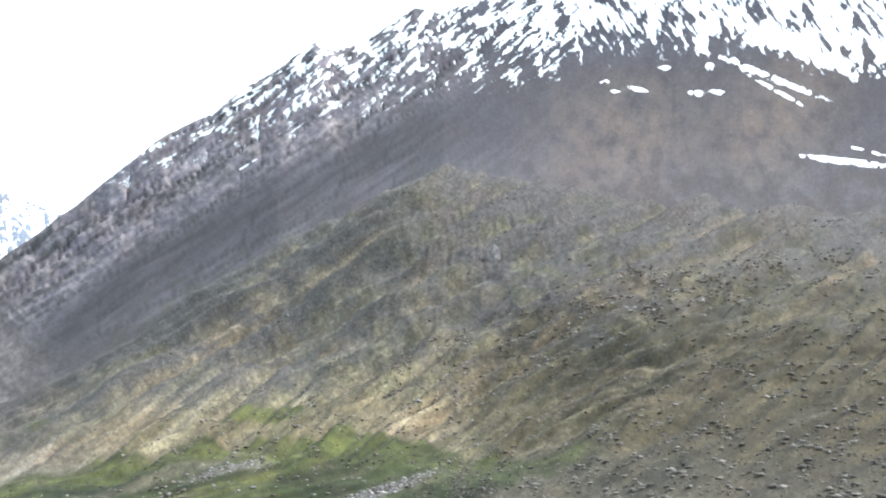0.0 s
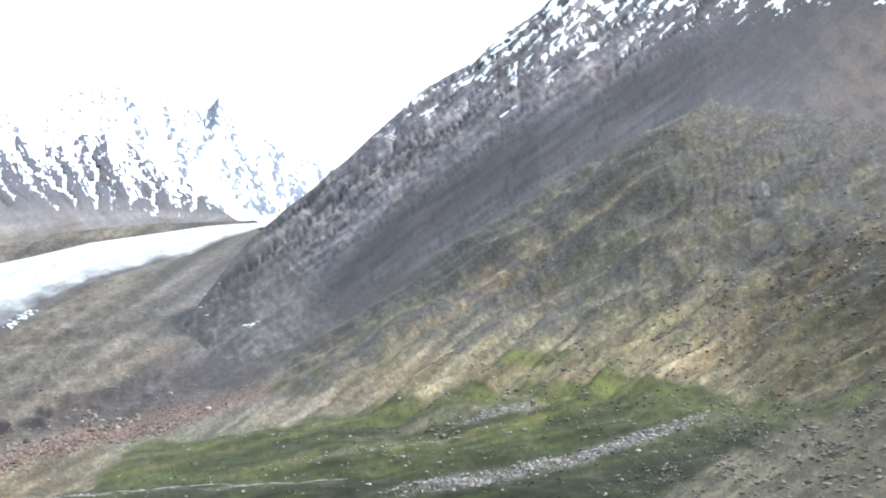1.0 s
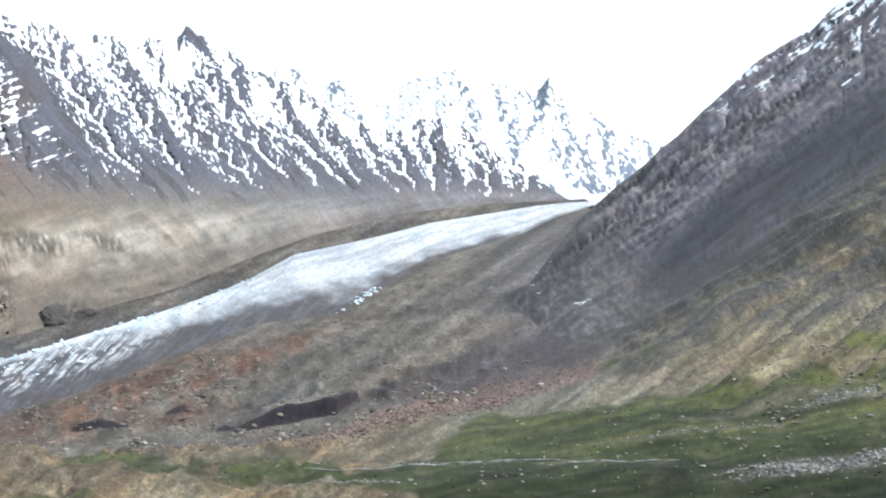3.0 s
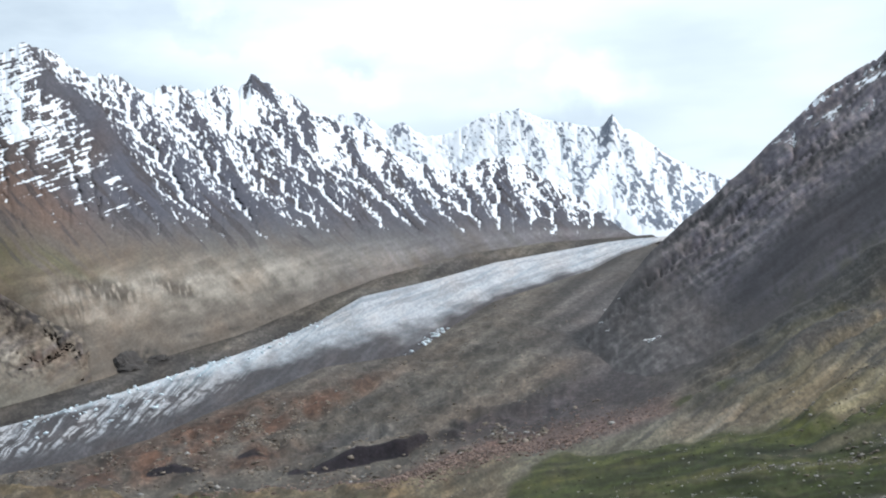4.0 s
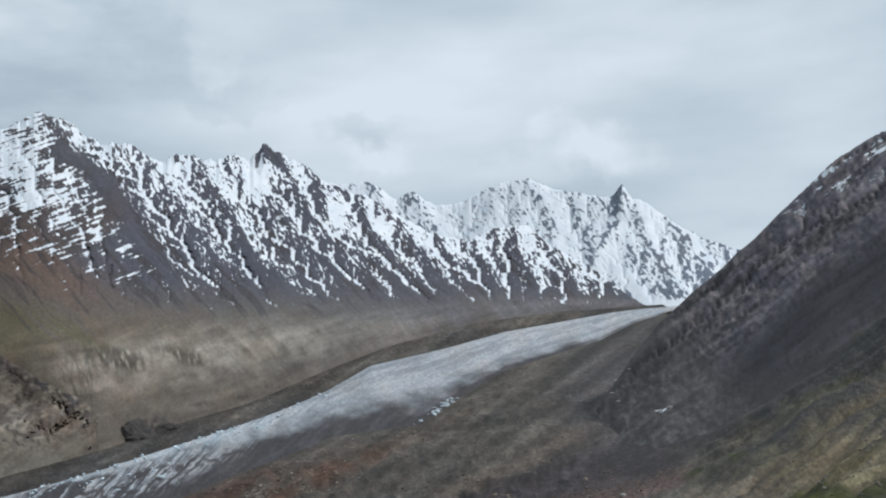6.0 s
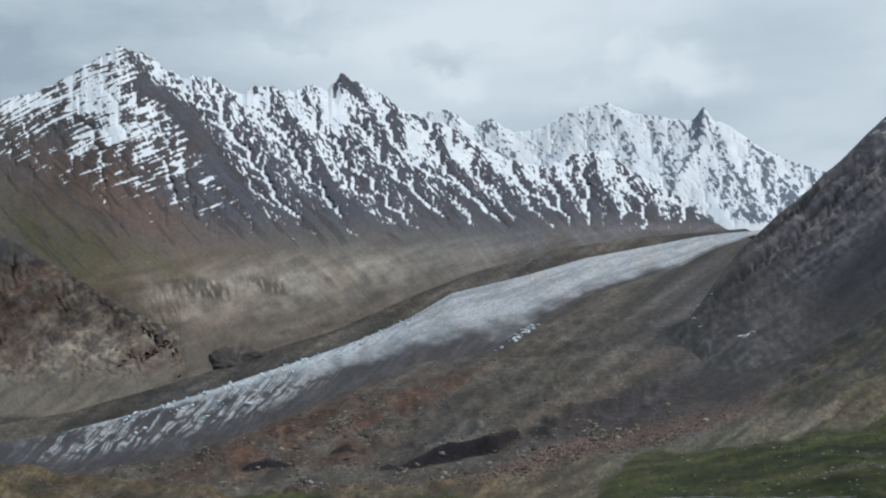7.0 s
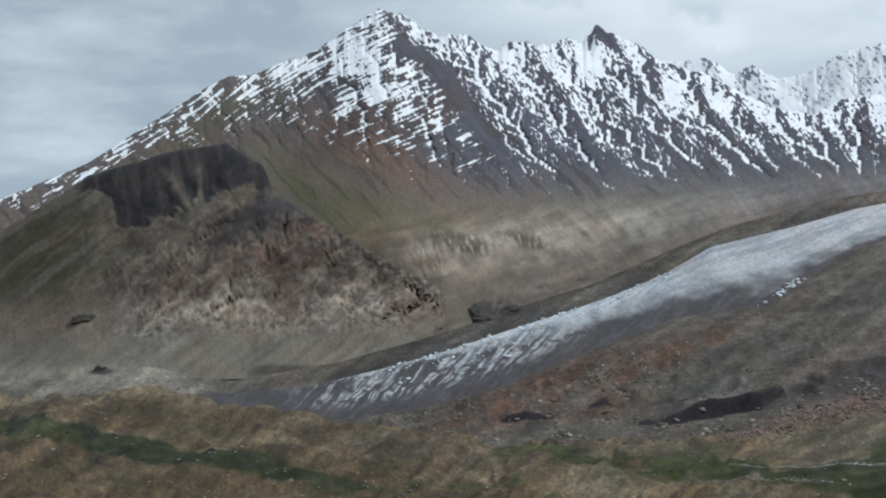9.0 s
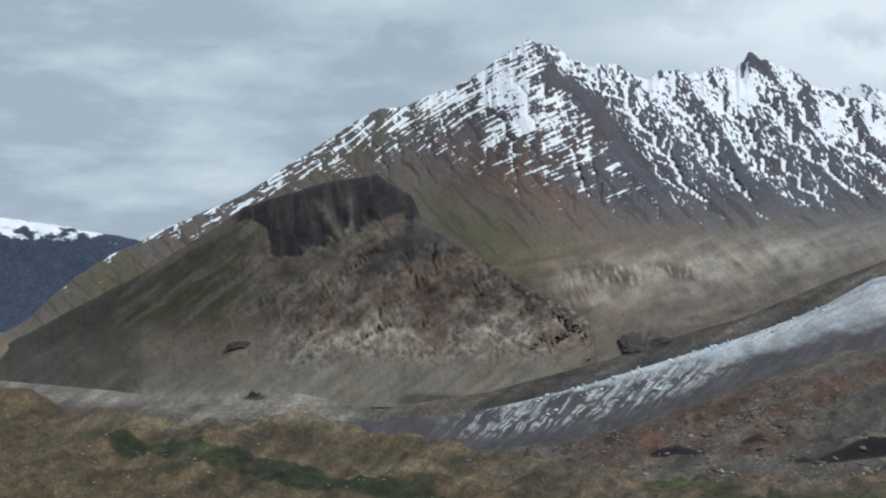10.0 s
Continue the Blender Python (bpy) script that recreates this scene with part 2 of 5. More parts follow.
# ---- materials ----
def land(name, grain, stone, bump, snow_grain=3.0, contrast=0.24, stony=0.12):
    """Rock, scree, turf and snow. grain, stone: sizes of the coarse and fine mottling in metres; bump: relief in metres."""
    m = bpy.data.materials.new(name)
    m.use_nodes = True
    n, l = m.node_tree.nodes, m.node_tree.links
    bsdf = n["Principled BSDF"]

    def attribute(key):
        a = n.new("ShaderNodeAttribute")
        a.attribute_name = key
        return a

    view_uv = attribute("view_uv")

    def noisy(size, detail=5.0, rough=0.6):
        t = n.new("ShaderNodeTexNoise")
        t.inputs["Scale"].default_value, t.inputs["Detail"].default_value, t.inputs["Roughness"].default_value = 1.0 / size, detail, rough
        l.new(view_uv.outputs["Vector"], t.inputs["Vector"])
        return t

    def remap(socket, a, b, c, d):
        r = n.new("ShaderNodeMapRange")
        for key, value in zip(("From Min", "From Max", "To Min", "To Max"), (a, b, c, d)):
            r.inputs[key].default_value = value
        l.new(socket, r.inputs["Value"])
        return r.outputs["Result"]

    def math_(op, a, b):
        t = n.new("ShaderNodeMath")
        t.operation = op
        for i, s in enumerate((a, b)):
            if isinstance(s, (int, float)):
                t.inputs[i].default_value = s
            else:
                l.new(s, t.inputs[i])
        return t.outputs[0]

    def mix(fac, a, b, blend="MIX"):
        t = n.new("ShaderNodeMix")
        t.data_type, t.blend_type = "RGBA", blend
        for i, s in ((0, fac), (6, a), (7, b)):
            if isinstance(s, (int, float)):
                t.inputs[i].default_value = s
            elif isinstance(s, tuple):
                t.inputs[i].default_value = s
            else:
                l.new(s, t.inputs[i])
        return t.outputs[2]

    coarse, fine = noisy(grain), noisy(stone, 5.0, 0.75)
    col = attribute("earth").outputs["Color"]
    lo, hi = 1 - contrast, 1 + contrast
    shade = math_("MULTIPLY", remap(coarse.outputs["Fac"], 0.3, 0.7, 1 - 0.35 * contrast, 1 + 0.35 * contrast), remap(fine.outputs["Fac"], 0.32, 0.68, lo, hi))
    cell = n.new("ShaderNodeTexVoronoi")
    cell.inputs["Scale"].default_value = 1.0 / (stone * 1.1)
    l.new(view_uv.outputs["Vector"], cell.inputs["Vector"])
    grains = n.new("ShaderNodeSeparateColor")
    l.new(cell.outputs["Color"], grains.inputs[0])
    shade = math_("MULTIPLY", shade, remap(math_("POWER", grains.outputs[0], 1.5), 0, 1, 1 - stony, 1 + 1.3 * stony))
    g = n.new("ShaderNodeCombineColor")
    for i in range(3):
        l.new(shade, g.inputs[i])
    col = mix(1.0, col, g.outputs[0], "MULTIPLY")
    warm = mix(remap(noisy(grain * 2.7, 3.0).outputs["Fac"], 0.45, 0.7, 0, 0.3), col, mix(1.0, col, (1.22, 0.98, 0.80, 1), "MULTIPLY"))
    gr = attribute("grass").outputs["Fac"]
    tuft = noisy(stone * 2.6, 5.0, 0.7)
    blade = remap(tuft.outputs["Fac"], 0.3, 0.7, 0.55, 1.45)
    t3 = n.new("ShaderNodeCombineColor")
    for i in range(3):
        l.new(blade, t3.inputs[i])
    col = mix(gr, warm, mix(1.0, attribute("earth").outputs["Color"], t3.outputs[0], "MULTIPLY"))
    sn = attribute("snow").outputs["Fac"]
    sg = noisy(snow_grain, 5.0, 0.75)
    sm = remap(math_("ADD", sn, math_("MULTIPLY", math_("SUBTRACT", sg.outputs["Fac"], 0.5), 0.70)), 0.42, 0.58, 0, 1)
    snow_col = mix(remap(coarse.outputs["Fac"], 0.3, 0.7, 0, 1), (0.58, 0.62, 0.67, 1), (0.74, 0.76, 0.78, 1))
    col = mix(sm, col, snow_col)
    l.new(col, bsdf.inputs["Base Color"])
    l.new(remap(sm, 0, 1, 0.92, 0.6), bsdf.inputs["Roughness"])
    bsdf.inputs["Specular IOR Level"].default_value = 0.2
    b = n.new("ShaderNodeBump")
    b.inputs["Distance"].default_value, b.inputs["Strength"].default_value = bump, 0.8
    rel = math_("ADD", math_("MULTIPLY", coarse.outputs["Fac"], 1.0), math_("MULTIPLY", fine.outputs["Fac"], 0.45))
    l.new(rel, b.inputs["Height"])
    l.new(b.outputs[0], bsdf.inputs["Normal"])
    return m


turf_land = land("alpine_turf_and_gravel", 3.6, 0.50, 0.08, contrast=0.28, stony=0.24)
scree_land = land("scree_slope", 22.0, 3.0, 0.35, snow_grain=1.9, contrast=0.18, stony=0.08)
rock_land = land("snow_streaked_rock", 30.0, 5.0, 0.6, snow_grain=2.3, contrast=0.16, stony=0.07)
far_land = land("distant_rock_and_snow", 60.0, 9.0, 1.5, snow_grain=6.0)
ice_land = land("glacier_ice", 14.0, 2.4, 0.5, contrast=0.16, stony=0.10)

# PURPLE and CHARCOAL lean to blue, haze on the mountains put into colour.
GREY, PURPLE, CHARCOAL = (0.185, 0.18, 0.165), (0.205, 0.19, 0.21), (0.102, 0.097, 0.106)
BROWN, RUST = (0.19, 0.15, 0.11), (0.21, 0.125, 0.085)
OLIVE, SLATE, ROCK = (0.13, 0.125, 0.06), (0.048, 0.046, 0.050), (0.12, 0.115, 0.115)

# ---- plan, fitted to the camera's view: bearings in degrees to the left of north, distances in metres (far land drawn nearer), rises in degrees seen from the lookout ----
KNOTS = [-25, -12, 0, 8, 16, 22, 30, 38, 46, 54, 62, 70, 77]


def contour(bearing, dist, rise):
    """A contour right round the lookout; behind it the land runs on evenly."""
    kx = KNOTS + [150, 250, 335]
    b = np.where(bearing < -25, bearing + 360, bearing)
    d = through_knots(b, kx, dist + [dist[-1] * 0.7 + dist[0] * 0.3, dist[-1] * 0.3 + dist[0] * 0.7, dist[0]])
    e = through_knots(b, kx, rise + [rise[-1] * 0.7 + rise[0] * 0.3, rise[-1] * 0.3 + rise[0] * 0.7, rise[0]])
    return d, e


def ice_lower(b):
    return (line(b, [(18, 4250), (21.4, 3900), (24.7, 3000), (29.4, 2200), (33.5, 1550), (38, 1330), (43, 1120), (46, 1040), (49, 980), (53, 930), (62, 900)]),
            line(b, [(18, 4.4), (21.4, 4.12), (23.2, 3.6), (24.7, 2.9), (29.4, 1.55), (31.4, 0.45), (33.5, -0.9), (37.6, -1.35), (39.6, -2.1), (43.1, -3.3), (45.9, -4.4), (49.1, -5.15), (53.1, -5.7), (62, -5.6)]))


def ice_upper(b):
    return (line(b, [(18, 4350), (21.4, 4000), (24.1, 3720), (29.3, 3050), (32, 2650), (35.8, 2280), (38.1, 2020), (40.3, 1860), (42.5, 1720), (45.8, 1560), (48.5, 1460), (51.2, 1390), (55.1, 1300), (62, 1230)]),
            line(b, [(18, 4.5), (21.4, 4.27), (24.1, 4.06), (29.3, 3.3), (32, 2.63), (35.8, 1.85), (38.1, 0.58), (40.3, -0.28), (42.5, -1.0), (45.8, -1.95), (48.5, -2.77), (51.2, -3.44), (55.1, -4.27), (58.9, -4.45), (62, -4.45)]))


def moraine_foot(b):
    d, _ = ice_upper(b)
    return (d * line(b, [(18, 1.02), (24, 1.04), (36, 1.10), (62, 1.16)]) + line(b, [(62, 0), (70, 180), (76, 700)]),
            line(b, [(18, 4.6), (22, 4.4), (26.7, 4.25), (30.6, 3.85), (34.7, 2.9), (37.5, 1.95), (41.7, 0.32), (45.8, -0.74), (48.5, -1.7), (53.8, -3.0), (58.8, -3.6), (63.5, -2.95), (68.7, -2.5), (72, -2.35), (75, -1.0), (76.2, -0.4), (80, 0)]))


# ---- ground ----
ground_b = np.concatenate([np.arange(-180, -24, 3.0), np.arange(-24, 80, 0.1), np.arange(80, 180, 3.0)])


def joined(fn, b, side, drop=0.0):
    """An edge of the ice within the valley, the side contour elsewhere."""
    d, e = fn(b)
    d0, e0 = contour(b, *side)
    w = step(b, 19.2, 21.8) * (1 - step(b, 62, 70))
    return d0 + (d - d0) * w, e0 + (e - drop - e0) * w


ground_lines = [
    (np.full(len(ground_b), -0.02), np.full(len(ground_b), 89.29)),
    (np.full(len(ground_b), 5.0), np.full(len(ground_b), -19.5)),
    contour(ground_b, [40, 40, 45, 50, 60, 60, 60, 60, 60, 60, 60, 60, 60], [-13, -13, -16, -19, -20, -20, -20, -20, -19, -18, -17, -16, -15]),
    contour(ground_b, [70, 80, 110, 140, 170, 180, 180, 180, 170, 160, 150, 150, 150], [-8, -8, -9.6, -11.6, -12, -12, -12, -12, -11.5, -11, -10, -9.5, -9]),
    contour(ground_b, [120, 130, 160, 190, 215, 230, 230, 220, 220, 220, 220, 220, 220], [-2, -3.5, -6.5, -7.6, -8.2, -8.3, -8.6, -8.8, -8.8, -8.0, -6.8, -6.0, -5.0]),
    contour(ground_b, [180, 200, 230, 270, 300, 320, 330, 310, 300, 300, 330, 330, 330], [2.5, 1.2, -3.6, -3.4, -4.2, -5.2, -6.5, -7.2, -7.25, -5.9, -4.45, -4.0, -2.4]),
    contour(ground_b, [300, 320, 340, 380, 420, 450, 480, 480, 480, 480, 500, 520, 520], [5.0, 4.6, 1.5, -1.0, -2.0, -4.0, -5.6, -7.0, -7.6, -7.2, -6.0, -5.5, -4.5]),
    contour(ground_b, [600, 600, 600, 620, 640, 680, 700, 720, 740, 760, 800, 800, 800], [6.2, 7.1, 8.9, 5.5, 0.4, -2.7, -4.4, -5.6, -5.7, -6.3, -5.6, -5.0, -4.4]),
    joined(ice_lower, ground_b, ([800] * 5 + [900, 900, 900, 900, 900, 900, 1000, 1050], [4, 4, 4, 3, -2, -4, -4, -4, -5, -5.8, -5.6, -4.4, -4.0]), 0.05),
    joined(ice_upper, ground_b, ([1200] * 5 + [1300, 1300, 1300, 1300, 1250, 1250, 1400, 1700], [2, 2, 2, 1, -2, -3, -3, -3, -4, -4.6, -4.45, -3.0, -2.4]), 0.05),
    joined(moraine_foot, ground_b, ([1800] * 5 + [2000, 2000, 2000, 2000, 1700, 1700, 2200, 2700], [1, 1, 1, 0, -1, -1, -1, -1, -2, -3, -3.0, -2.2, -1.4]), 0.0),
    (np.full(len(ground_b), 4880.0), line(ground_b, [(-180, -0.5), (-24, 0.0), (20, 4.0), (60, 2.0), (72, 0.8), (80, 0.8), (180, -0.5)])),
]
ground = Sheet(ground_b, ground_lines, [4, 8, 14, 64, 80, 64, 50, 56, 16, 16, 14], 250)
g = ground
near = 1 - step(g.r, 500, 900)
hill = step(-g.b, -16, -2) * step(g.r, 50, 120)
fade = step(g.r, 60, 150)
size = g.r / 250
q = g.rise + 0.72 * g.b
# Swells, gullies that run down the right-hand hillside, hummocks on the moraine.
g.z += near * fade * fbm(g.fx / 24, g.fy / 9, 4, 3) * size * (1.5 + 1.8 * step(g.b, 40, 50))
gully = ridged(q / 1.5 + 0.35 * fbm(g.fx / 12, g.fy / 12, 2, 9), (g.b - g.rise) / 14, 3, 11, 0.4)
g.z += hill * (gully - 0.55) * 3.0 * size * (1 - step(g.r, 330, 560)) * step(g.rise, -6.5, -2.5)
mor = step(g.v, 6.2, 7) * (1 - step(g.v, 7.7, 8)) * step(g.b, 22, 28)
hum = ridged(g.fx / 9 + 0.4 * fbm(g.fx / 8, g.fy / 4, 2, 19), g.fy / 3.2, 3, 21, 0.45)
g.z += mor * (hum - 0.5) * 9 * step(g.r, 450, 800)
terr = ridged((g.rise + 0.13 * g.b) / 0.8 + 0.5 * fbm(g.fx / 20, g.fy / 8, 2, 25), g.b / 9, 2, 27)
g.z += near * fade * (terr - 0.5) * 0.55 * size * (1 - hill) * (1 - step(g.v, 5.6, 6))
g.z += fade * fbm(g.fx / 3.0, g.fy / 1.6, 3, 31) * 0.10 * size * near
hummock = ridged(g.fx / 9 + 0.5 * fbm(g.fx / 12, g.fy / 6, 2, 33), g.fy / 4, 3, 34, 0.5)
g.z += near * fade * (hummock - 0.5) * 2.4 * size * step(g.b, 30, 36) * (1 - step(g.v, 5.0, 5.5)) * step(g.v, 2.4, 3.0)
# Scarps where the moraine has slumped, and a mask for the shade on their faces.
scarp_shade = np.zeros_like(g.z)
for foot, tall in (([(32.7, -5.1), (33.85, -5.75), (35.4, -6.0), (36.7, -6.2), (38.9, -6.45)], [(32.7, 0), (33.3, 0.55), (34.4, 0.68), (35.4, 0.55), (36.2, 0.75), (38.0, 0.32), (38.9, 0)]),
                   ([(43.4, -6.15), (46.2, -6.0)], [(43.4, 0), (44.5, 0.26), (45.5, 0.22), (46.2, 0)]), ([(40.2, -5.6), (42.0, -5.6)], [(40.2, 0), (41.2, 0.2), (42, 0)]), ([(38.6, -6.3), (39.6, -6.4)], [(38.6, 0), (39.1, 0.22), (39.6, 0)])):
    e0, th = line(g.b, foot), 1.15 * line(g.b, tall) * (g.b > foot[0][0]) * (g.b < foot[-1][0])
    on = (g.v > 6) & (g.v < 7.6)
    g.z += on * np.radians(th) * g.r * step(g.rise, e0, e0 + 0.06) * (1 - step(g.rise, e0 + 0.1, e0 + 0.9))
    scarp_shade = np.maximum(scarp_shade, on * (th > 0.05) * step(g.rise, e0 - 0.03, e0) * (1 - step(g.rise, e0 + 0.06, e0 + 0.10)))
slope_part = step(24 - g.b, 0, 6) * step(g.rise, -6.2, -3.5) * step(g.r, 120, 200) * (1 - step(g.r, 560, 640))
# Ribs and runnels slant down the hillside towards the glacier.
lean_ = line(g.b, [(-25, 0.36), (-8, 0.50), (2, 0.64), (25, 0.60)])
u_ = g.rise + lean_ * g.b + 0.35 * fbm(g.fx / 26, g.fy / 14, 4, 41)
run1, run2 = fbm(u_ * 1.05, (g.b - g.rise) * 0.07, 5, 62, 0.5), fbm(u_ * 2.7, (g.b - g.rise) * 0.16, 4, 64, 0.6)
g.z += slope_part * (run1 * 3.4 + run2 * 0.7) * size
n1, n2, n3 = fbm(g.fx / 26, g.fy / 14, 4, 41), fbm(g.fx / 7, g.fy / 4, 4, 45), fbm(g.fx / 2.2, g.fy / 1.2, 3, 47)
streak = fbm(q * 1.9 + 0.3 * n1, (g.b - g.rise) * 0.08, 5, 51, 0.6)
def full(colour):
    return np.zeros(g.r.shape + (3,)) + np.array(colour)


one = np.clip(0.5 + n1 * 1.1, 0, 1)
two = np.clip(0.5 + n2 * 1.1, 0, 1)
# The hillside: tan and olive slopes, dark stony streaks and pale runnels down them.
HILL = mixed(full((0.104, 0.092, 0.066)), (0.066, 0.066, 0.042), np.clip(one * 0.3 + 0.1 + step(g.rise, 0, 6) * 0.15, 0, 1))
HILL = mixed(HILL, (0.135, 0.108, 0.080), np.clip(g.blob(-5, 1.0, 9, 1.3, -34) + g.blob(9, 2.8, 5, 0.45, -38) * 0.9 + g.blob(13, -2.0, 7, 0.5, -22) * 0.8 + g.blob(18, -4.1, 4, 0.35, -12), 0, 1) * (0.55 + 0.45 * two))
HILL = mixed(HILL, (0.034, 0.034, 0.030), step(streak, 0.10, 0.38) * (0.5 + 0.5 * two) * 0.9)
HILL = mixed(HILL, (0.128, 0.098, 0.070), step(fbm(q * 0.55 + 0.4 * n1, (g.b - g.rise) * 0.05, 3, 55), 0.0, 0.35) * step(g.rise, -5, -1) * 0.7)
HILL = mixed(HILL, (0.160, 0.146, 0.122), step(-streak + n2 * 0.2, 0.20, 0.5) * 0.6)
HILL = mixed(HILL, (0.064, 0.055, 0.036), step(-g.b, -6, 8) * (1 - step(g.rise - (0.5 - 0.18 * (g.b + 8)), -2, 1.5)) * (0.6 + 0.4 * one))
HILL = mixed(HILL, (0.150, 0.142, 0.140), np.clip(g.blob(3.6, 4.4, 0.35, 0.8, -35) + g.blob(-2.3, 5.5, 0.28, 0.5), 0, 1) * step(n3 + n2 * 0.4, -0.15, 0.25) * 0.75)
HILL = mixed(HILL, (0.052, 0.056, 0.030), np.clip(g.blob(-4, 7.4, 9, 1.2) * 0.8 + g.blob(-6, 4.3, 3.6, 0.3) + g.blob(11, 3.6, 6, 0.6, -38) * 0.5, 0, 1) * (0.4 + 0.3 * two))
HILL = mixed(HILL, (0.078, 0.072, 0.068), step(g.v + n2 * 1.2 + n1 * 0.9, 5.6, 7.0) * step(-g.b, -12, 2) * 0.85)
# The moraine: grey-brown heaps, rusty and purple-black slopes.
MOR = mixed(full((0.079, 0.071, 0.058)), (0.056, 0.050, 0.043), one)
MOR = mixed(MOR, (0.115, 0.094, 0.074), g.blob(29, -2.9, 7, 0.45, -22) * 0.9 + g.blob(34, -1.5, 5, 0.5, -24) * 0.5)
MOR = mixed(MOR, (0.034, 0.027, 0.027), np.clip(g.blob(26, -3.3, 5.5, 0.8, -20) * 1.1 + g.blob(31, -4.6, 3, 0.35, -16) * 0.8, 0, 1) * 0.9)
MOR = mixed(MOR, (0.086, 0.049, 0.033), np.clip(g.blob(45, -5.0, 6.0, 0.9, -20) * 1.2 + g.blob(38, -3.2, 4, 0.45, -22) * 0.9 + g.blob(41, -5.6, 4, 0.5, -6) * 0.8, 0, 1) * np.clip(0.7 + n2 * 1.3, 0.1, 1))
MOR = mixed(MOR, (0.125, 0.080, 0.066), np.clip(g.blob(28.5, -5.35, 6.5, 0.5, -14) * 1.2 + g.blob(22, -3.9, 2, 0.4, -20), 0, 1) * (0.6 + 0.4 * two))
MOR = mixed(MOR, (0.060, 0.058, 0.056), g.blob(36.6, -5.1, 2.6, 0.4, -14) * 0.8)
MOR = mixed(MOR, (0.072, 0.066, 0.066), g.blob(23.6, 0, 3.0, 3.4) * 0.85)
MOR = mixed(MOR, (0.048, 0.041, 0.042), np.clip(g.blob(24, -3.0, 5.0, 1.0, -20) * 1.1 + g.blob(21.5, -1.6, 2.6, 1.8) * 0.8, 0, 1) * np.clip(0.85 + n2, 0, 1) * 0.85)
MOR = mixed(MOR, (0.185, 0.170, 0.142), step(g.b, 57, 63) * step(g.v, 8.4, 9.2) * 0.9)
MOR = MOR * np.array((1.0, 0.98, 0.99))
MOR = mixed(MOR, (0.045, 0.042, 0.041), step(g.v, 8.9, 9.1) * (1 - step(g.v, 9.75, 10.0)) * step(g.b, 23.5, 26) * (1 - step(g.b, 47, 58) * 0.7) * np.clip(0.55 + n1 * 1.1 + n2 * 0.5 - 0.3 * step(g.v, 9.2, 9.8), 0, 0.85))
# The near hill below the road to the west: brown turf.
NEAR = mixed(full((0.100, 0.073, 0.045)), (0.056, 0.045, 0.027), two)
NEAR = mixed(NEAR, (0.160, 0.132, 0.092), np.clip(g.blob(63, -4.6, 9, 0.35, 4) + g.blob(66, -5.7, 4, 0.25, 10) * 0.8 + g.blob(40.5, -9.3, 3.5, 0.5) + g.blob(47, -8.6, 3, 0.25) * 0.7 + g.blob(56, -7.0, 5, 0.2, 10) * 0.6, 0, 1) * (0.5 + 0.5 * two))
NEAR = NEAR * (1 - 0.16 * step(g.b, 44, 50))[..., None]
NEAR = mixed(NEAR, (0.082, 0.071, 0.053), step(g.b, 28, 32) * (1 - step(g.b, 42, 46)) * np.clip(0.5 + n2 * 1.5, 0, 1) * 0.8)
NEAR = mixed(NEAR, (0.070, 0.058, 0.046), g.blob(50, -7.4, 6, 0.5, 12) * 0.7)
west = step(g.b, 27, 33) * (1 - step(g.v, 5.3, 5.9))
east = (1 - step(g.b, 14, 21)) * (1 - step(g.v, 7.0, 7.4))
GR = mixed(MOR, HILL, np.clip(east + (1 - step(g.v, 5.0, 5.6)) * (1 - west), 0, 1))
GR = mixed(GR, NEAR * np.array((1.02, 1.0, 0.92)), west)
GR = varied(GR, fbm(g.b / 5 + 0.4 * n1, (g.rise + 0.16 * g.b) * 1.7, 4, 58, 0.6) * 1.6, 0.10 + 0.26 * step(g.b, 20, 30))
GR = varied(GR, n3 * 1.4 + n2 * 0.4, 0.20 * step(g.b, 20, 30))
GR = varied(GR, fbm((g.rise + 0.66 * g.b) * 1.5 + 0.3 * n1, (g.b - g.rise) / 11, 5, 59, 0.65) * 1.6, 0.42)
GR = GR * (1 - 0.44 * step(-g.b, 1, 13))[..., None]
GR = mixed(GR, (0.064, 0.060, 0.036), slope_part * step(run1 + n2 * 0.25, 0.14, 0.36) * 0.62)
GR = mixed(GR, (0.132, 0.111, 0.082), slope_part * step(-run1 + n2 * 0.25, 0.16, 0.40) * 0.5)
GR = varied(GR, run2 * 1.5 + n3 * 0.9, 0.36 * slope_part)
GR = mixed(GR, (0.070, 0.078, 0.036), slope_part * np.clip(g.blob(-5.5, 4.3, 3.4, 0.35, 2) + g.blob(-2, 6.6, 6, 0.9, -8) * 0.6 + g.blob(9.5, 3.9, 6, 0.4, -34) * 0.8, 0, 1) * np.clip(0.6 + n2, 0, 1) * 0.75)
GR = mixed(GR, (0.055, 0.052, 0.052), step(g.v + run1 * 1.6 + n2 * 0.8, 5.75, 6.7) * step(g.b, 0, 6) * (1 - step(g.b, 17, 21)) * 0.9)
GR = mixed(GR, (0.066, 0.060, 0.060), step(g.v + run1 * 1.6 + n2 * 1.6, 5.3, 6.7) * step(-g.b, -6, 2) * 0.95)
grass_zone = 1 - step(g.rise, -5.0, -4.0)
GR = mixed(GR, GR * np.array((1.05, 1.0, 0.84)), step(20 - g.b, 0, 6) * (1 - 0.8 * grass_zone) * (1 - 0.7 * step(g.v, 5.4, 6.2)))
GR = GR * (1 - 0.16 * step(g.b, 11, 15) * (1 - step(g.b, 21, 26)) * step(g.rise, -4.5, -3))[..., None]
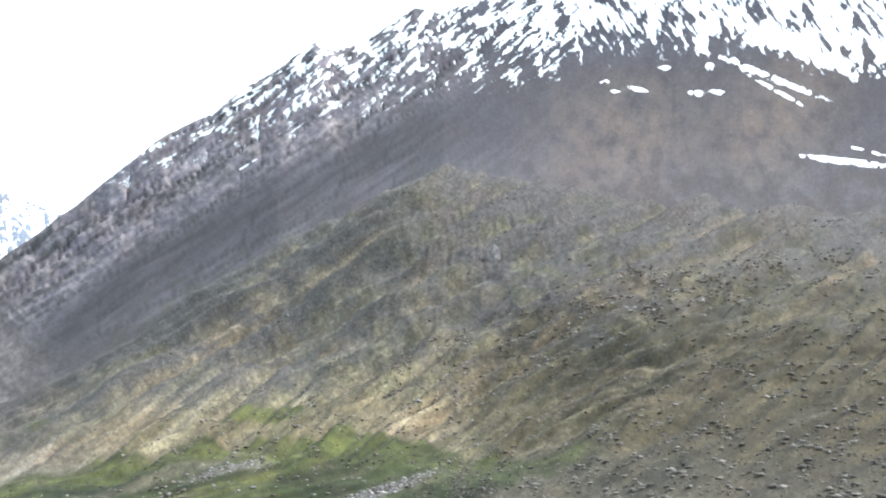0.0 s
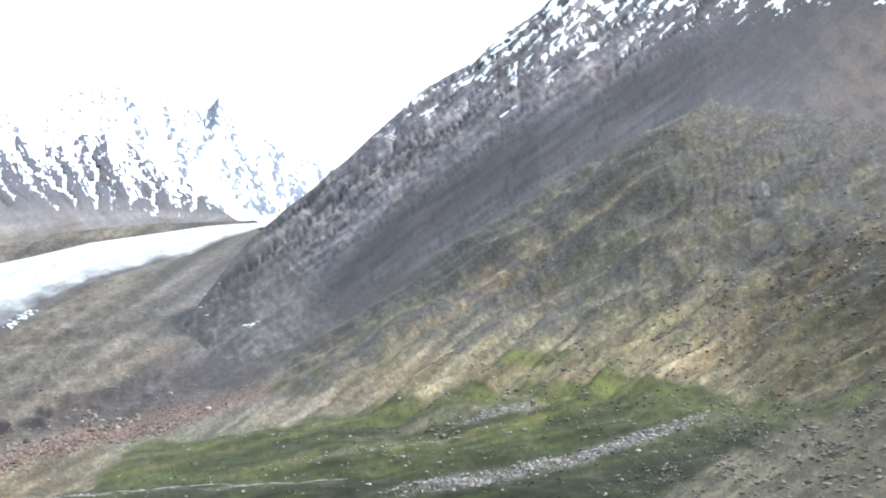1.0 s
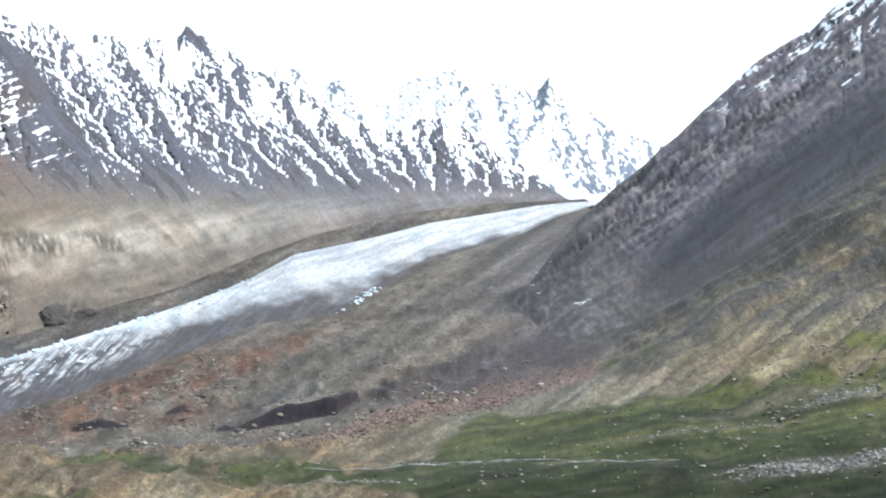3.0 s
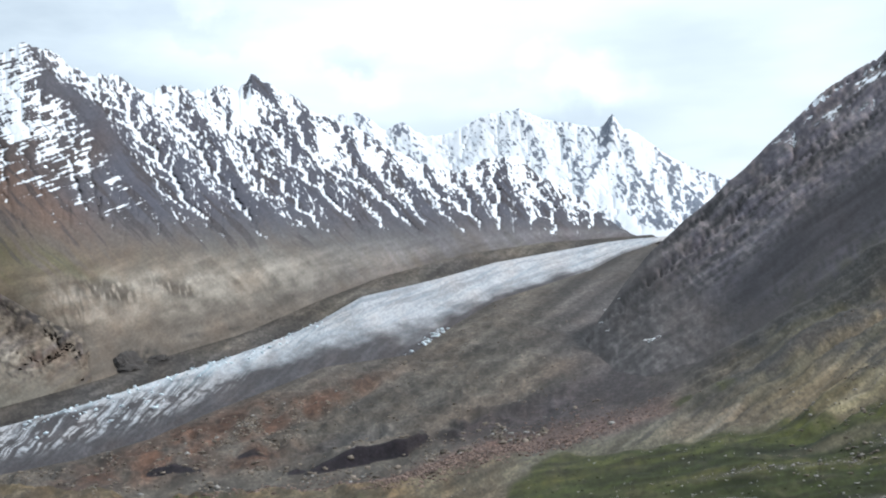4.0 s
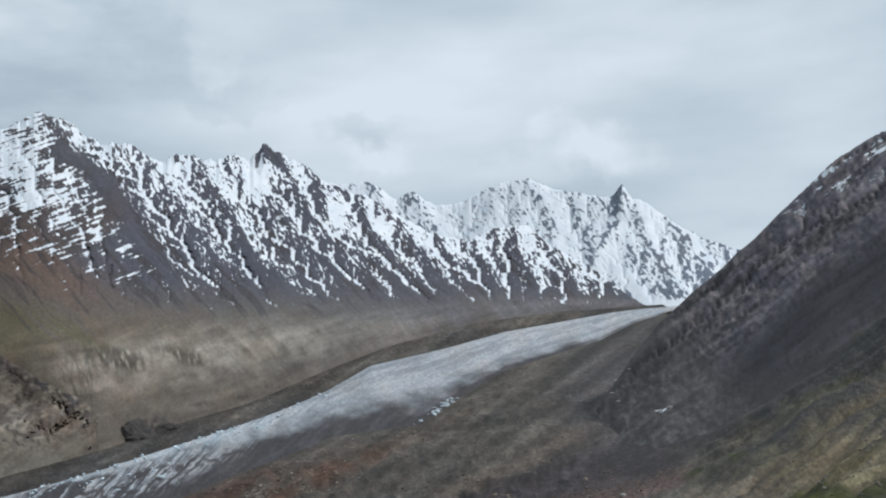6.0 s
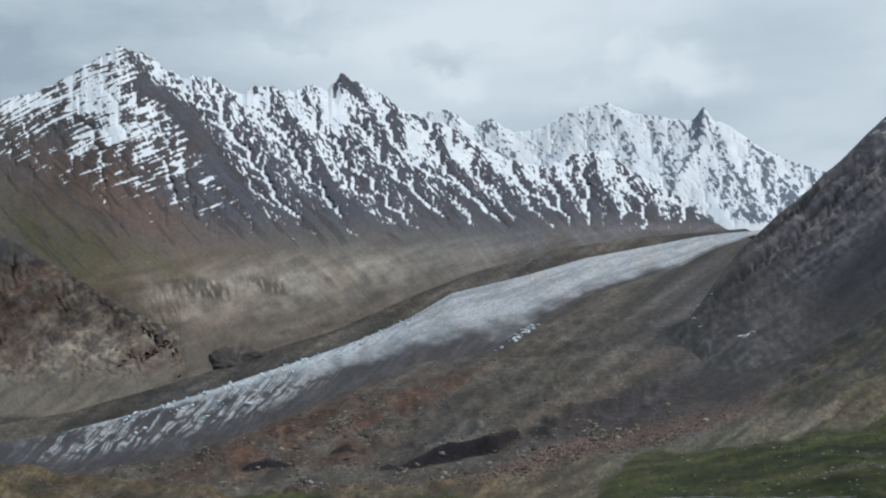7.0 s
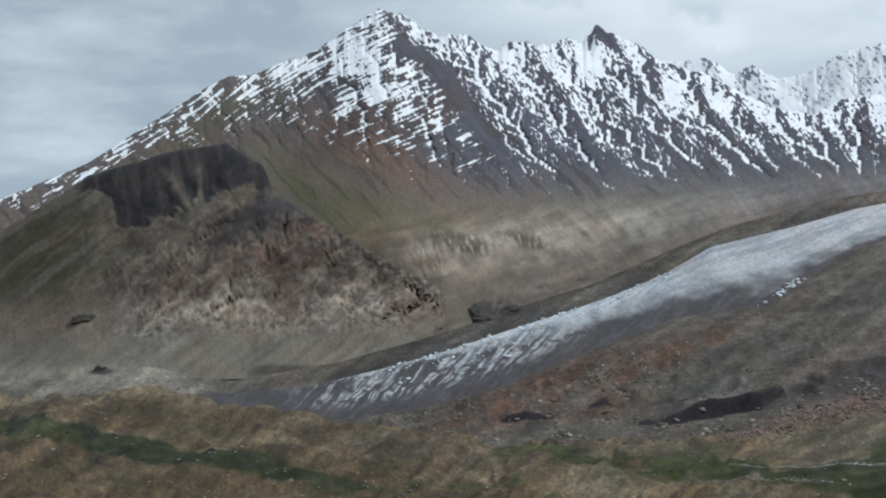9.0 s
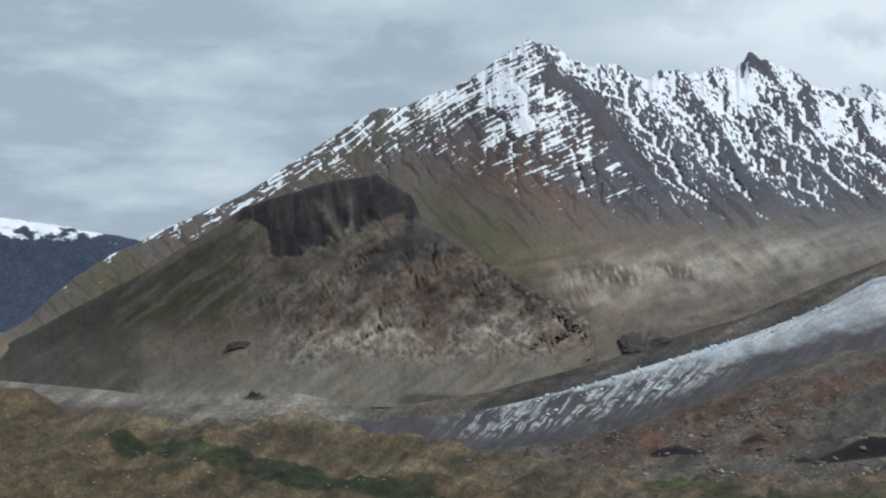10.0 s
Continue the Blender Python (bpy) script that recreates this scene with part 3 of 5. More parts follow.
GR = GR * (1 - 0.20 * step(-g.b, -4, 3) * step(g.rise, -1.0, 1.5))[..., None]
# Shade on the steep faces, put into the colour.
GR = mixed(GR, (0.016, 0.013, 0.016), np.minimum(scarp_shade * 1.5, 1))
# Turf: bright towards its upper edge, dark along the middle of the meadow.
turf_top = line(g.b, [(-12, -4.0), (-6, -4.6), (-1, -4.4), (2, -3.6), (6, -3.5), (11, -4.1), (14, -4.5), (18, -4.9), (22.5, -5.4), (27, -6.3), (29.5, -7.6), (33, -7.9), (38, -8.05), (41, -8.8), (44, -9.5)]) + n1 * 0.9 + n2 * 0.35
gravel = line(g.b, [(-14, -2.0), (-7.6, -4.3), (-0.8, -6.9), (3.1, -9.2), (8, -11.5)]) + n2 * 0.4
meadow = (1 - step(g.rise, turf_top - 0.18, turf_top + 0.12)) * step(g.rise, gravel - 0.2, gravel + 0.3) * (1 - step(g.v, 5.5, 5.9)) * (1 - step(g.b, 38, 43)) * step(g.b, -12, -6)
meadow *= step(g.rise, line(g.b, [(20, -14), (26, -12), (30, -9.7), (36, -9.1), (44, -9.0)]) + n2 * 0.5 - 0.1, line(g.b, [(20, -13.8), (26, -11.8), (30, -9.4), (36, -8.8), (44, -8.7)]) + n2 * 0.5)
meadow *= 1 - 0.85 * g.blob(12, -4.9, 4, 0.22, -14)
patches = g.blob(10.5, -2.85, 1.6, 0.32, -8) + g.blob(7.6, -2.5, 1.5, 0.36, -4) + g.blob(44.6, -7.5, 2.4, 0.22) * 1.1 + g.blob(61.5, -7.0, 8.5, 0.50, 13.5) * 1.15 + g.blob(69, -5.3, 3.5, 0.28, 16) * 0.8 + g.blob(36, -8.4, 7, 0.30, 2) * 0.7 + g.blob(42, -7.9, 3, 0.2) * 0.6 + step(n1 + n2 * 0.6, 0.12, 0.5) * step(g.b, 27, 31) * (1 - step(g.b, 46, 50)) * step(-g.rise, 7.3, 7.8) * 0.6 + g.blob(50, -8.9, 6, 0.22, 4) * 0.8 + g.blob(20, -3.3, 2.2, 0.4, -14) * 0.6
patches = step(patches + n2 * 0.45 + n3 * 0.12, 0.35, 0.75)
grass = np.clip(np.maximum(meadow, patches), 0, 1)
stony = np.clip(g.blob(10.2, -5.0, 2.2, 0.20, -12) + g.blob(12.5, -8.3, 3.4, 0.36, -8) * 0.8 + g.blob(8, -7.45, 5, 0.26, -14) * 0.8 + g.blob(4, -6.5, 4, 0.22, -18) + g.blob(28, -8.12, 9, 0.06) * 0.5 + g.blob(34, -9.1, 3, 0.10) * 0.6 + g.blob(16, -6.6, 5, 0.12, -8) * 0.5, 0, 1)
grass *= 1 - 0.8 * stony * (0.4 + 0.6 * two)
TURF = mixed(full((0.032, 0.039, 0.011)), (0.060, 0.064, 0.020), step(g.rise - turf_top, -2.0, -0.3) * np.clip(0.55 + n1 * 1.4, 0, 1))
TURF = mixed(TURF, (0.017, 0.022, 0.009), np.clip(g.blob(22, -8.6, 15, 0.42, -2) + g.blob(17, -5.9, 6, 0.45, -10) * 0.9 + g.blob(8, -9.0, 7, 0.5, -14) * 0.8 + g.blob(-3, -5.4, 4, 0.4, -22) * 0.7 + step(g.b, 50, 54) * 1.0, 0, 1) * np.clip(0.75 + n2, 0, 1))
TURF = mixed(TURF, (0.070, 0.064, 0.034), np.clip(n2 * 1.3 + terr - 0.85, 0, 0.7))
TURF = mixed(TURF, (0.074, 0.072, 0.020), np.clip(g.blob(16, -6.6, 9, 0.28, -7) + g.blob(26, -6.9, 5, 0.2, -10) + g.blob(10, -2.9, 1.8, 0.35, -6) + g.blob(10, -5.6, 5, 0.25, -12), 0, 1) * np.clip(0.7 + n2 * 1.2, 0, 1) * 0.8)
TURF = varied(TURF, fbm(g.b / 4 + 0.3 * n1, (g.rise + 0.2 * g.b) * 2.6, 4, 60, 0.6) * 1.6, 0.55)
TURF = TURF * (1 - 0.14 - 0.12 * step(g.b, 16, 24) - 0.34 * (1 - step(g.rise + 0.1 * g.b, -7.4, -5.4)))[..., None]
GR = mixed(GR, TURF, grass)
GR = mixed(GR, (0.165, 0.155, 0.150), stony * np.clip(0.35 + n3 * 1.4, 0, 1) * (1 - 0.5 * grass))
close = (1 - step(g.r, 45, 110))
GR = mixed(GR, (0.085, 0.072, 0.055), close)
grass = grass * (1 - close)
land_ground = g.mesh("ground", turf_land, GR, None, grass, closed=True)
tagged(land_ground, "stony alpine hillside and green meadow valley floor", "ground", kind="structure")


# ---- mountains ----
def skyline(b, pairs, rough, seed, size=1.1):
    return line(b, pairs) + rough * fbm(b / size, b * 0 + 3.3, 5, seed, 0.6)


# The scree mountain above the near hillside.
rb = np.concatenate([np.arange(-75, -24, 1.0), np.arange(-24, 27, 0.06)])
r_top = line(rb, [(-75, 1800), (-20, 2300), (0, 2500), (10, 2450), (21, 2300), (27, 2000)])
r_sky = skyline(rb, [(-75, 14), (-25, 21), (-14, 20.5), (-8, 19), (-2, 17.2), (0.1, 16.4), (1.4, 16.7), (4, 15.0), (5.3, 14.7), (6.2, 15.15), (7.9, 13.9), (10, 12.6), (11, 11.7),
                     (13.4, 10.5), (14.2, 9.85), (16.5, 7.9), (18.8, 6.0), (21.2, 4.15), (22.1, 3.3), (23, 2.3), (24, 1.0), (25.5, -1), (27, -4)], 0.07, 61)
r_base = line(rb, [(-75, 520), (-20, 540), (8, 560), (16, 590), (20, 640), (23, 660), (28, 640), (34, 640)])
r_low = line(rb, [(-75, 4), (-25, 5.5), (-12, 6.6), (0, 7.2), (8, 4.6), (16, -0.2), (20, -2.2), (22, -3.0), (24, -4.4), (27, -7)])
r_top = r_base + (r_top - r_base) * 0.55
r_even = evened(r_sky, 61)
right_lines = [(r_base, r_low - 1.0),
               (r_base + (r_top - r_base) * 0.28, r_low + (r_even - r_low) * 0.30),
               (r_base + (r_top - r_base) * 0.62, r_low + (r_even - r_low) * 0.66),
               (r_top, r_sky),
               (r_top * 1.25, r_sky * 0.55 - 1 - 6 * step(rb, 19, 23)), (r_top * 1.6, np.full(len(rb), -6.0))]
right = Sheet(rb, right_lines, [90, 90, 90, 12, 5], 1500)
m = right
up = step(m.v, 1.2, 2.8)
crest = 1 - 0.8 * step(m.v, 2.6, 3.0)
q = m.rise + 0.76 * m.b
rag = ridged(q / 1.6 + 0.3 * fbm(m.fx / 60, m.fy / 60, 2, 69), (m.b - m.rise) / 9, 3, 71, 0.4)
cou = ridged((m.b + 0.25 * m.rise) / 1.4 + 0.3 * fbm(m.fx / 50, m.fy / 50, 3, 73), m.rise / 5, 4, 74)
left_side = step(m.b, -4, 4)
m.swell((rag - 0.5) * (0.5 + 8 * up) * step(m.v, 0.3, 0.9) * crest * left_side * step(25 - m.b, 0, 5))
m.swell((cou - 0.5) * 12 * step(m.rise, 13, 16) * (1 - left_side) * crest)
m.swell(fbm(m.fx / 26, m.fy / 26, 3, 75, 0.4) * (0.3 + 5 * up * (0.3 + 0.7 * left_side)) * crest * step(25 - m.b, -2, 5))
def scree_lie(b, e):
    return 0.55 * e - 0.62 * (b + 6) * step(b, -12, 2) * 0.8 + 0.30 * fbm(b / 1.6, e / 1.6, 5, 76, 0.6)


gash = Carved(-24, 27, -4, 20, scree_lie, 77, (0.2, 0.1), (30, 16), keep=0.9)
gb_, gf_, gs_ = (gash.at(k, m) for k in ("broad", "fine", "side"))
m.bulge((gb_ * 1.6 + gf_ * 0.8) * up * crest * (0.15 + 0.85 * left_side))
n1, n2, n3 = fbm(m.fx / 110, m.fy / 110, 4, 81), fbm(m.fx / 26, m.fy / 26, 4, 85), fbm(m.fx / 8, m.fy / 8, 3, 86)
st = fbm(q * 1.5 + 0.3 * n1, (m.b - m.rise) * 0.09, 5, 88, 0.6)
fan = fbm(np.degrees(np.arctan2(m.b + 11.5, 16.5 - m.rise)) / 7, m.rise * 0.10, 4, 89)
band = m.rise - line(m.b, [(-25, 12), (-12, 12.5), (-4, 12.6), (2, 10.8), (8, 7.8), (14, 4.4), (20, -0.4), (25, -3)])
dark = np.exp(-(band / line(m.b, [(-25, 4), (-4, 3.0), (4, 2.0), (14, 1.5), (24, 1.2)])) ** 2)
RC = np.zeros(m.r.shape + (3,)) + np.array(PURPLE)
RC = mixed(RC, GREY, np.clip(0.4 + n2 + st, 0, 1))
RC = mixed(RC, (0.27, 0.235, 0.225), np.clip(n3 * 1.6 + n2 * 0.8, 0, 1) * step(band, 0.6, 2) * left_side)
RC = mixed(RC, (0.07, 0.066, 0.068), np.clip(st * 1.6 - n3 * 1.2, 0, 0.9) * step(band, 0.4, 2))
RC = mixed(RC, CHARCOAL, np.clip(dark * 1.05 + st * 0.35 * dark, 0, 0.95))
RC = mixed(RC, (0.235, 0.195, 0.160), np.clip(m.blob(-8.5, 10.8, 4.0, 3.0, -20) * 1.0 + m.blob(-16, 11.5, 2.6, 3.6, 30) * 1.0, 0, 1) * np.clip(0.75 + fan * 0.4 + n2 * 0.8, 0, 1))
RC = mixed(RC, CHARCOAL, np.clip(fan * 0.7 + n1 * 0.5, 0, 0.5) * (1 - left_side))
RC = mixed(RC, OLIVE, (1 - step(band, -3.4, -1.0)) * step(m.b, 5, 11) * np.clip(0.55 + n2, 0, 1) * 0.8)
RC = mixed(RC, (0.13, 0.13, 0.15), step(m.rise, 13.6, 15) * 0.8 * (1 - left_side))
RC = mixed(RC, (0.17, 0.155, 0.15), step(m.b + n2, 20.0, 22.3))
RC = mixed(RC, (0.118, 0.104, 0.094), (1 - step(m.v + n2, 0.25, 0.8)) * (1 - step(m.b, 4, 9)) * 0.6)
strap = fbm((m.rise + 0.70 * m.b) * 2.1 + 0.4 * n1, (m.b - m.rise) * 0.13, 5, 87, 0.62)
RC = varied(RC, strap * 1.5, 0.32 * left_side)
RC = varied(RC, n3 * 1.6 + n2 * 1.4, 0.30 * left_side * step(band, -0.4, 1.6))
RC = varied(RC, fan * 1.0 + n2, 0.10 * (1 - left_side))
RC = varied(RC, gf_ * 0.5 + gb_ * 0.3, 0.08 + 0.22 * left_side)
RC = RC * (0.64 + 0.16 * (1 - left_side) + 0.46 * step(band, 0.3, 2.2) * left_side)[..., None] * np.array((1.03, 0.98, 1.0))
RC = mixed(RC, (0.120, 0.102, 0.093), (1 - step(m.v + n2 * 0.5, 0.2, 1.0)) * step(m.b, 12, 18) * 0.9)
RC = mixed(RC, varied(np.zeros_like(RC) + np.array((0.150, 0.130, 0.120)), strap * 1.5 + n3, 0.45), step(m.b + n2 * 1.5, 19.5, 23) * 0.8)
foot = step(m.b, 17, 20.5) * (1 - step(m.rise + n2 * 2.0, 0.5, 2.5))
RC = mixed(RC, varied(np.zeros_like(RC) + np.array((0.215, 0.188, 0.176)), n3 * 1.6 + n2 * 1.2 + strap, 0.5), foot * 0.9)
line_snow = line(m.b, [(-25, 13.5), (-19, 12.9), (-16, 13.9), (-12, 14.6), (-7, 14.1), (-4, 13.2), (0, 13.0), (4, 12.0), (8, 10.8), (11, 9.9), (13, 9.3), (15, 8.4), (17, 8.6), (20, 8)])
T = 0.30 + (m.rise - line_snow) * line(m.b, [(-20, 0.16), (-6, 0.16), (2, 0.10), (14, 0.12)])
lean = step(m.b, -9, -4)
thin = ridged(q / 0.24 + 0.3 * n1, (m.b - m.rise) / 1.1, 2, 77, 0.6) * lean + np.maximum(ridged((m.b - 0.8 * m.rise) / 0.45 + 0.4 * n1, m.rise / 1.8, 2, 78, 0.6), ridged((m.b + 0.9 * m.rise) / 0.6 + 0.4 * n1, m.rise / 1.8, 2, 79, 0.6)) * (1 - lean)
field = thin * 0.40 + gf_ * 0.16 - gs_ * 0.10 + rag * 0.10 + cou * 0.20 * (1 - lean) - n2 * 0.24 - 0.45 * fbm(q / 0.30 + 0.3 * n1, (m.b - m.rise) / 1.5, 4, 83, 0.6) * lean - 0.40 * fbm((m.b - 0.7 * m.rise) / 0.30, (m.rise + 0.5 * m.b) / 1.6, 4, 84, 0.6) * (1 - lean)
T = np.clip((m.rise - line_snow) * line(m.b, [(-20, 0.50), (-12, 0.36), (-6, 0.20), (0, 0.14), (10, 0.15), (18, 0.12)]), 0, line(m.b, [(-18, 0.76), (-10, 0.62), (-2, 0.5), (6, 0.45)]))
rs = np.where(m.rise > line_snow - 0.2, 0.5 + 1.1 * (T - ranked(field)), 0)
rs += (m.blob(-16.5, 14.7, 2.2, 0.55, 25) + m.blob(-12.2, 15.2, 1.0, 0.7, 40) * 0.8 + m.blob(-19.5, 13.5, 2.0, 0.5, 15)) * 0.55
drifts = m.blob(-15.6, 13.3, 2.9, 0.17, 25) * 1.2 + m.blob(-16.0, 12.6, 1.7, 0.10, 32) * 1.1 + m.blob(-19.0, 9.2, 2.2, 0.16, 10) * 1.3 + m.blob(-20, 9.6, 1.2, 0.08, 18) + m.blob(9.55, 9.4, 0.62, 0.035, -30) * 1.4 + m.blob(-12.3, 12.7, 0.5, 0.14, 5) * 1.3 + m.blob(-13.3, 12.7, 0.45, 0.13, 15) + m.blob(-9.5, 13.0, 0.5, 0.12, 15) * 1.2 + m.blob(-8.4, 12.95, 0.35, 0.1) + m.blob(-7.9, 13.4, 0.25, 0.12) + m.blob(-12.9, 13.9, 0.25, 0.2) * 1.2 + m.blob(-10.8, 13.95, 0.4, 0.12) + m.blob(22.0, -0.6, 0.22, 0.05, -30) * 1.1
rs += drifts * np.clip(0.86 + n3 * 1.5 + n2 * 0.5, 0, 1.3)
rs = np.clip(rs * step(m.rise, -2, -1), 0, 1)
mountain_scree = new("mountain")
top_zone = m.rise > line_snow - 0.6
for part_name, keep in (("snowy_crest", top_zone), ("scree_slope", ~top_zone)):
    m.mesh(part_name, scree_land, RC * 0.44 * np.array((0.98, 1.0, 1.05)), rs, None, mountain_scree, keep=keep)
tagged(mountain_scree, "grey scree mountain with patchy snow along its crest", "mountain")

# The long range across the valley.
ab = np.concatenate([np.arange(15, 22, 0.06), np.arange(22, 62, 0.042), np.arange(62, 79, 0.06), np.arange(79, 100, 1.0)])
a_sky = skyline(ab, [(15, 3.0), (20, 4.0), (22.6, 4.2), (23.1, 4.65), (23.6, 5.05), (24.5, 5.9), (25.5, 6.6), (26.8, 7.25), (28, 8.4), (29.6, 8.4), (31, 7.8), (32.8, 8.2), (34.4, 9.2), (36, 10.1), (37.4, 10.5), (38.2, 11.05),
                     (39.8, 12.05), (40.8, 12.55), (41.5, 11.75), (42.3, 12.0), (43.7, 11.6), (44.2, 12.1), (45.8, 11.6), (47, 12.3), (48.4, 12.4), (49.2, 12.65), (50, 13.4), (51.3, 13.75), (53, 12.8), (54.5, 11.8), (56.1, 11.35),
                     (57.3, 10.8), (58.6, 10.75), (60, 10.0), (61.7, 8.9), (63.2, 8.0), (65.2, 6.7), (66.8, 6.0), (68.7, 5.2), (70.2, 4.4), (71.3, 3.9), (73, 2.85), (74, 1.95), (75.1, 0.9), (76.5, 0.1), (79, -1.0), (100, -3)], 0.0, 91)
a_sky += line(ab, [(15, 0.08), (36, 0.12), (50, 0.16), (55, 0.08), (62, 0.04), (100, 0.04)]) * fbm(ab / 0.8, ab * 0 + 3.3, 5, 91, 0.6)
a_sky += line(ab, [(15, 0.10), (39, 0.16), (42, 0.34), (47, 0.34), (49, 0.22), (54, 0.16), (60, 0.05), (100, 0.0)]) * (ridged(ab / 0.75, ab * 0 + 1.7, 3, 93, 0.6) - 0.5)
a_top = line(ab, [(15, 4500), (23, 4300), (30, 4150), (40, 3800), (51, 3350), (60, 3100), (70, 2850), (77, 2750), (100, 2750)])
a_foot, a_low = moraine_foot(ab)
a_foot = a_foot + through_knots(ab, [15, 47.3, 50, 53, 57, 63, 70, 77, 100], [0, 0, 60, 230, 480, 700, 600, 300, 300])
a_top = a_foot + np.maximum((a_top - a_foot) * 0.66, 160)
a_even = evened(a_sky, 61)
a_crest = np.maximum(a_low + 0.25, through_knots(ab, [15, 22, 26.7, 30.6, 34.7, 40, 45, 50, 56, 62, 70, 76, 100], [4.6, 4.5, 4.45, 4.4, 4.0, 3.5, 3.15, 2.6, 1.6, 0.2, -1.0, -0.6, -3]))
a_crest = np.minimum(a_crest, a_sky - 0.05)
a_low = np.minimum(a_low, a_sky - 0.4)
a_lines = [(a_foot * 0.985, a_low - 0.5), (a_foot + (a_top - a_foot) * 0.08, a_crest), (a_foot + (a_top - a_foot) * 0.34, a_crest + (a_even - a_crest) * 0.22),
           (a_foot + (a_top - a_foot) * 0.66, a_crest + (a_even - a_crest) * 0.60), (a_top, a_sky), (a_top * 1.08, a_sky * 0.6), (a_top * 1.12, a_sky * 0.2 - 1)]
across = Sheet(ab, a_lines, [34, 40, 80, 120, 8, 4], 2600)
m = across
snow_zone = m.rise - line(m.b, [(15, 4.7), (26, 5.0), (44, 5.6), (49, 6.0), (54, 8.0), (60, 8.0), (66, 5.3), (73, 2.7), (80, 2)])
up = step(m.v, 1.3, 3.0)
high = step(snow_zone, -2.2, 1.0)
crest = 1 - 0.92 * step(m.v, 3.0, 4.0)
warp = fbm(m.fx / 160, m.fy / 160, 3, 99)
# Spurs come down from the peaks to the valley head: bearings at falling heights.
SPURS = (((13.5, 50.9), (12.1, 50.1), (10.8, 48.4), (9.4, 47.7), (6.6, 45.7), (4.7, 43.8)), ((12.1, 46.5), (10.5, 45.3), (8.7, 44.3), (6.3, 42.5), (4.5, 40.7)),
         ((11.8, 43.8), (10.5, 43.2), (9.2, 42.4), (7.1, 41.3), (5.0, 39.1)), ((11.8, 42.3), (10.5, 41.2), (8.7, 39.7), (6.8, 37.7), (5.0, 36.2)),
         ((11.8, 40.2), (10.8, 39.4), (8.9, 38.5), (7.6, 37.1), (5.0, 34.9)), ((10.8, 38.3), (8.7, 37.6), (7.4, 36.3), (5.0, 33.6)),
         ((9.8, 36.2), (8.1, 35.4), (6.6, 34.3), (5.0, 32.5)), ((9.2, 34.7), (7.9, 33.6), (6.0, 32.4), (5.0, 31.4)), ((8.1, 32.5), (6.0, 31.4), (4.9, 30.4)),
         ((7.9, 30.7), (5.0, 29.4)), ((7.5, 28.6), (5.0, 27.6)), ((7.5, 26.6), (5.0, 25.7)), ((7.5, 24.4), (5.0, 23.6)), ((7.5, 22.4), (5.0, 21.6)), ((7.5, 20), (5, 19)))
bb = m.b + 0.35 * fbm(m.fx / 45, m.fy / 45, 3, 98)
along = [line(m.rise, spur_pairs[::-1]) for spur_pairs in SPURS]
fold, spacing = np.zeros_like(m.b), np.full(m.b.shape, 2.0)
for hither, yonder in zip(along[:-1], along[1:]):
    part_way = (hither - bb) / (hither - yonder)
    fold = fold + np.clip(part_way, 0, 1)
    spacing = np.where((part_way >= 0) & (part_way < 1), hither - yonder, spacing)
left_of = np.maximum(bb - along[0], 0)
away = np.abs(((fold + 0.5) % 1.0) - 0.5) * spacing + left_of
# Water runs off both flanks of the spurs and down the slopes below.
def range_lie(b, e):
    wob = b + 0.30 * fbm(b / 1.0, e / 1.0, 3, 98)
    lines_ = [line(e, pairs[::-1]) for pairs in SPURS]
    best = np.exp(-np.abs(wob - lines_[0]) / 0.8)
    for k, l_ in enumerate(lines_[1:]):
        best = np.maximum(best, np.exp(-np.abs(wob - l_) / 0.45) * (0.7 + 0.3 * math.sin(k * 2.3)))
    fall = e + 0.30 * (b - 50)
    return 0.60 * fall + best * 0.8 * step(e, 3.5, 6) + 0.30 * fbm(b / 0.9 + 0.4 * fbm(b, e, 2, 96), e / 0.9, 5, 97, 0.6)


worn = Carved(17, 79, 0.0, 14.6, range_lie, 105, (0.16, 0.08, 0.04), (36, 22, 12), keep=0.8)
ribs_b, ribs_f, side = (worn.at(k, m) for k in ("broad", "fine", "side"))
strata = ridged((m.rise + line(m.b, [(15, 0.37), (52, 0.37), (60, 0.6), (80, 0.6)]) * (m.b - 50)) / 0.22 + 0.4 * warp, m.b / 1.5, 2, 107, 0.6)
rough = line(m.b, [(15, 1), (46, 1), (50, 0.7), (56, 0.45), (80, 0.35)])
m.swell((ribs_b * 5 + ribs_f * 2.0) * (0.07 + 0.93 * high) * step(m.v, 0.7, 2.0) * crest * step(m.b, 17, 22) * rough)
m.swell((ridged(m.b / 0.4 - m.rise * 0.5, m.rise, 2, 109) - 0.5) * 7 * np.exp(-((m.v - 0.9) / 0.35) ** 2) * step(m.b, 40, 44) * (1 - step(m.b, 49, 51)))
m.swell(fbm(m.fx / 60, m.fy / 60, 3, 108, 0.4) * 8 * step(m.v, 0.8, 1.6) * crest * (0.4 + 0.6 * rough))
n1, n2, n3 = fbm(m.fx / 190, m.fy / 190, 4, 111), fbm(m.fx / 40, m.fy / 40, 5, 115), fbm(m.fx / 14, m.fy / 14, 3, 116)
st = fbm((m.b - 0.9 * m.rise) * 1.8 + 0.8 * warp, (m.rise + m.b) * 0.16, 5, 118, 0.6)
n4 = fbm((m.b - 0.5 * m.rise) / 0.13, (m.rise + 0.3 * m.b) / 0.28, 4, 117, 0.65)
AC = np.zeros(m.r.shape + (3,)) + np.array(BROWN)
AC = mixed(AC, GREY, step(46 - m.b, -6, 8) * 0.75)
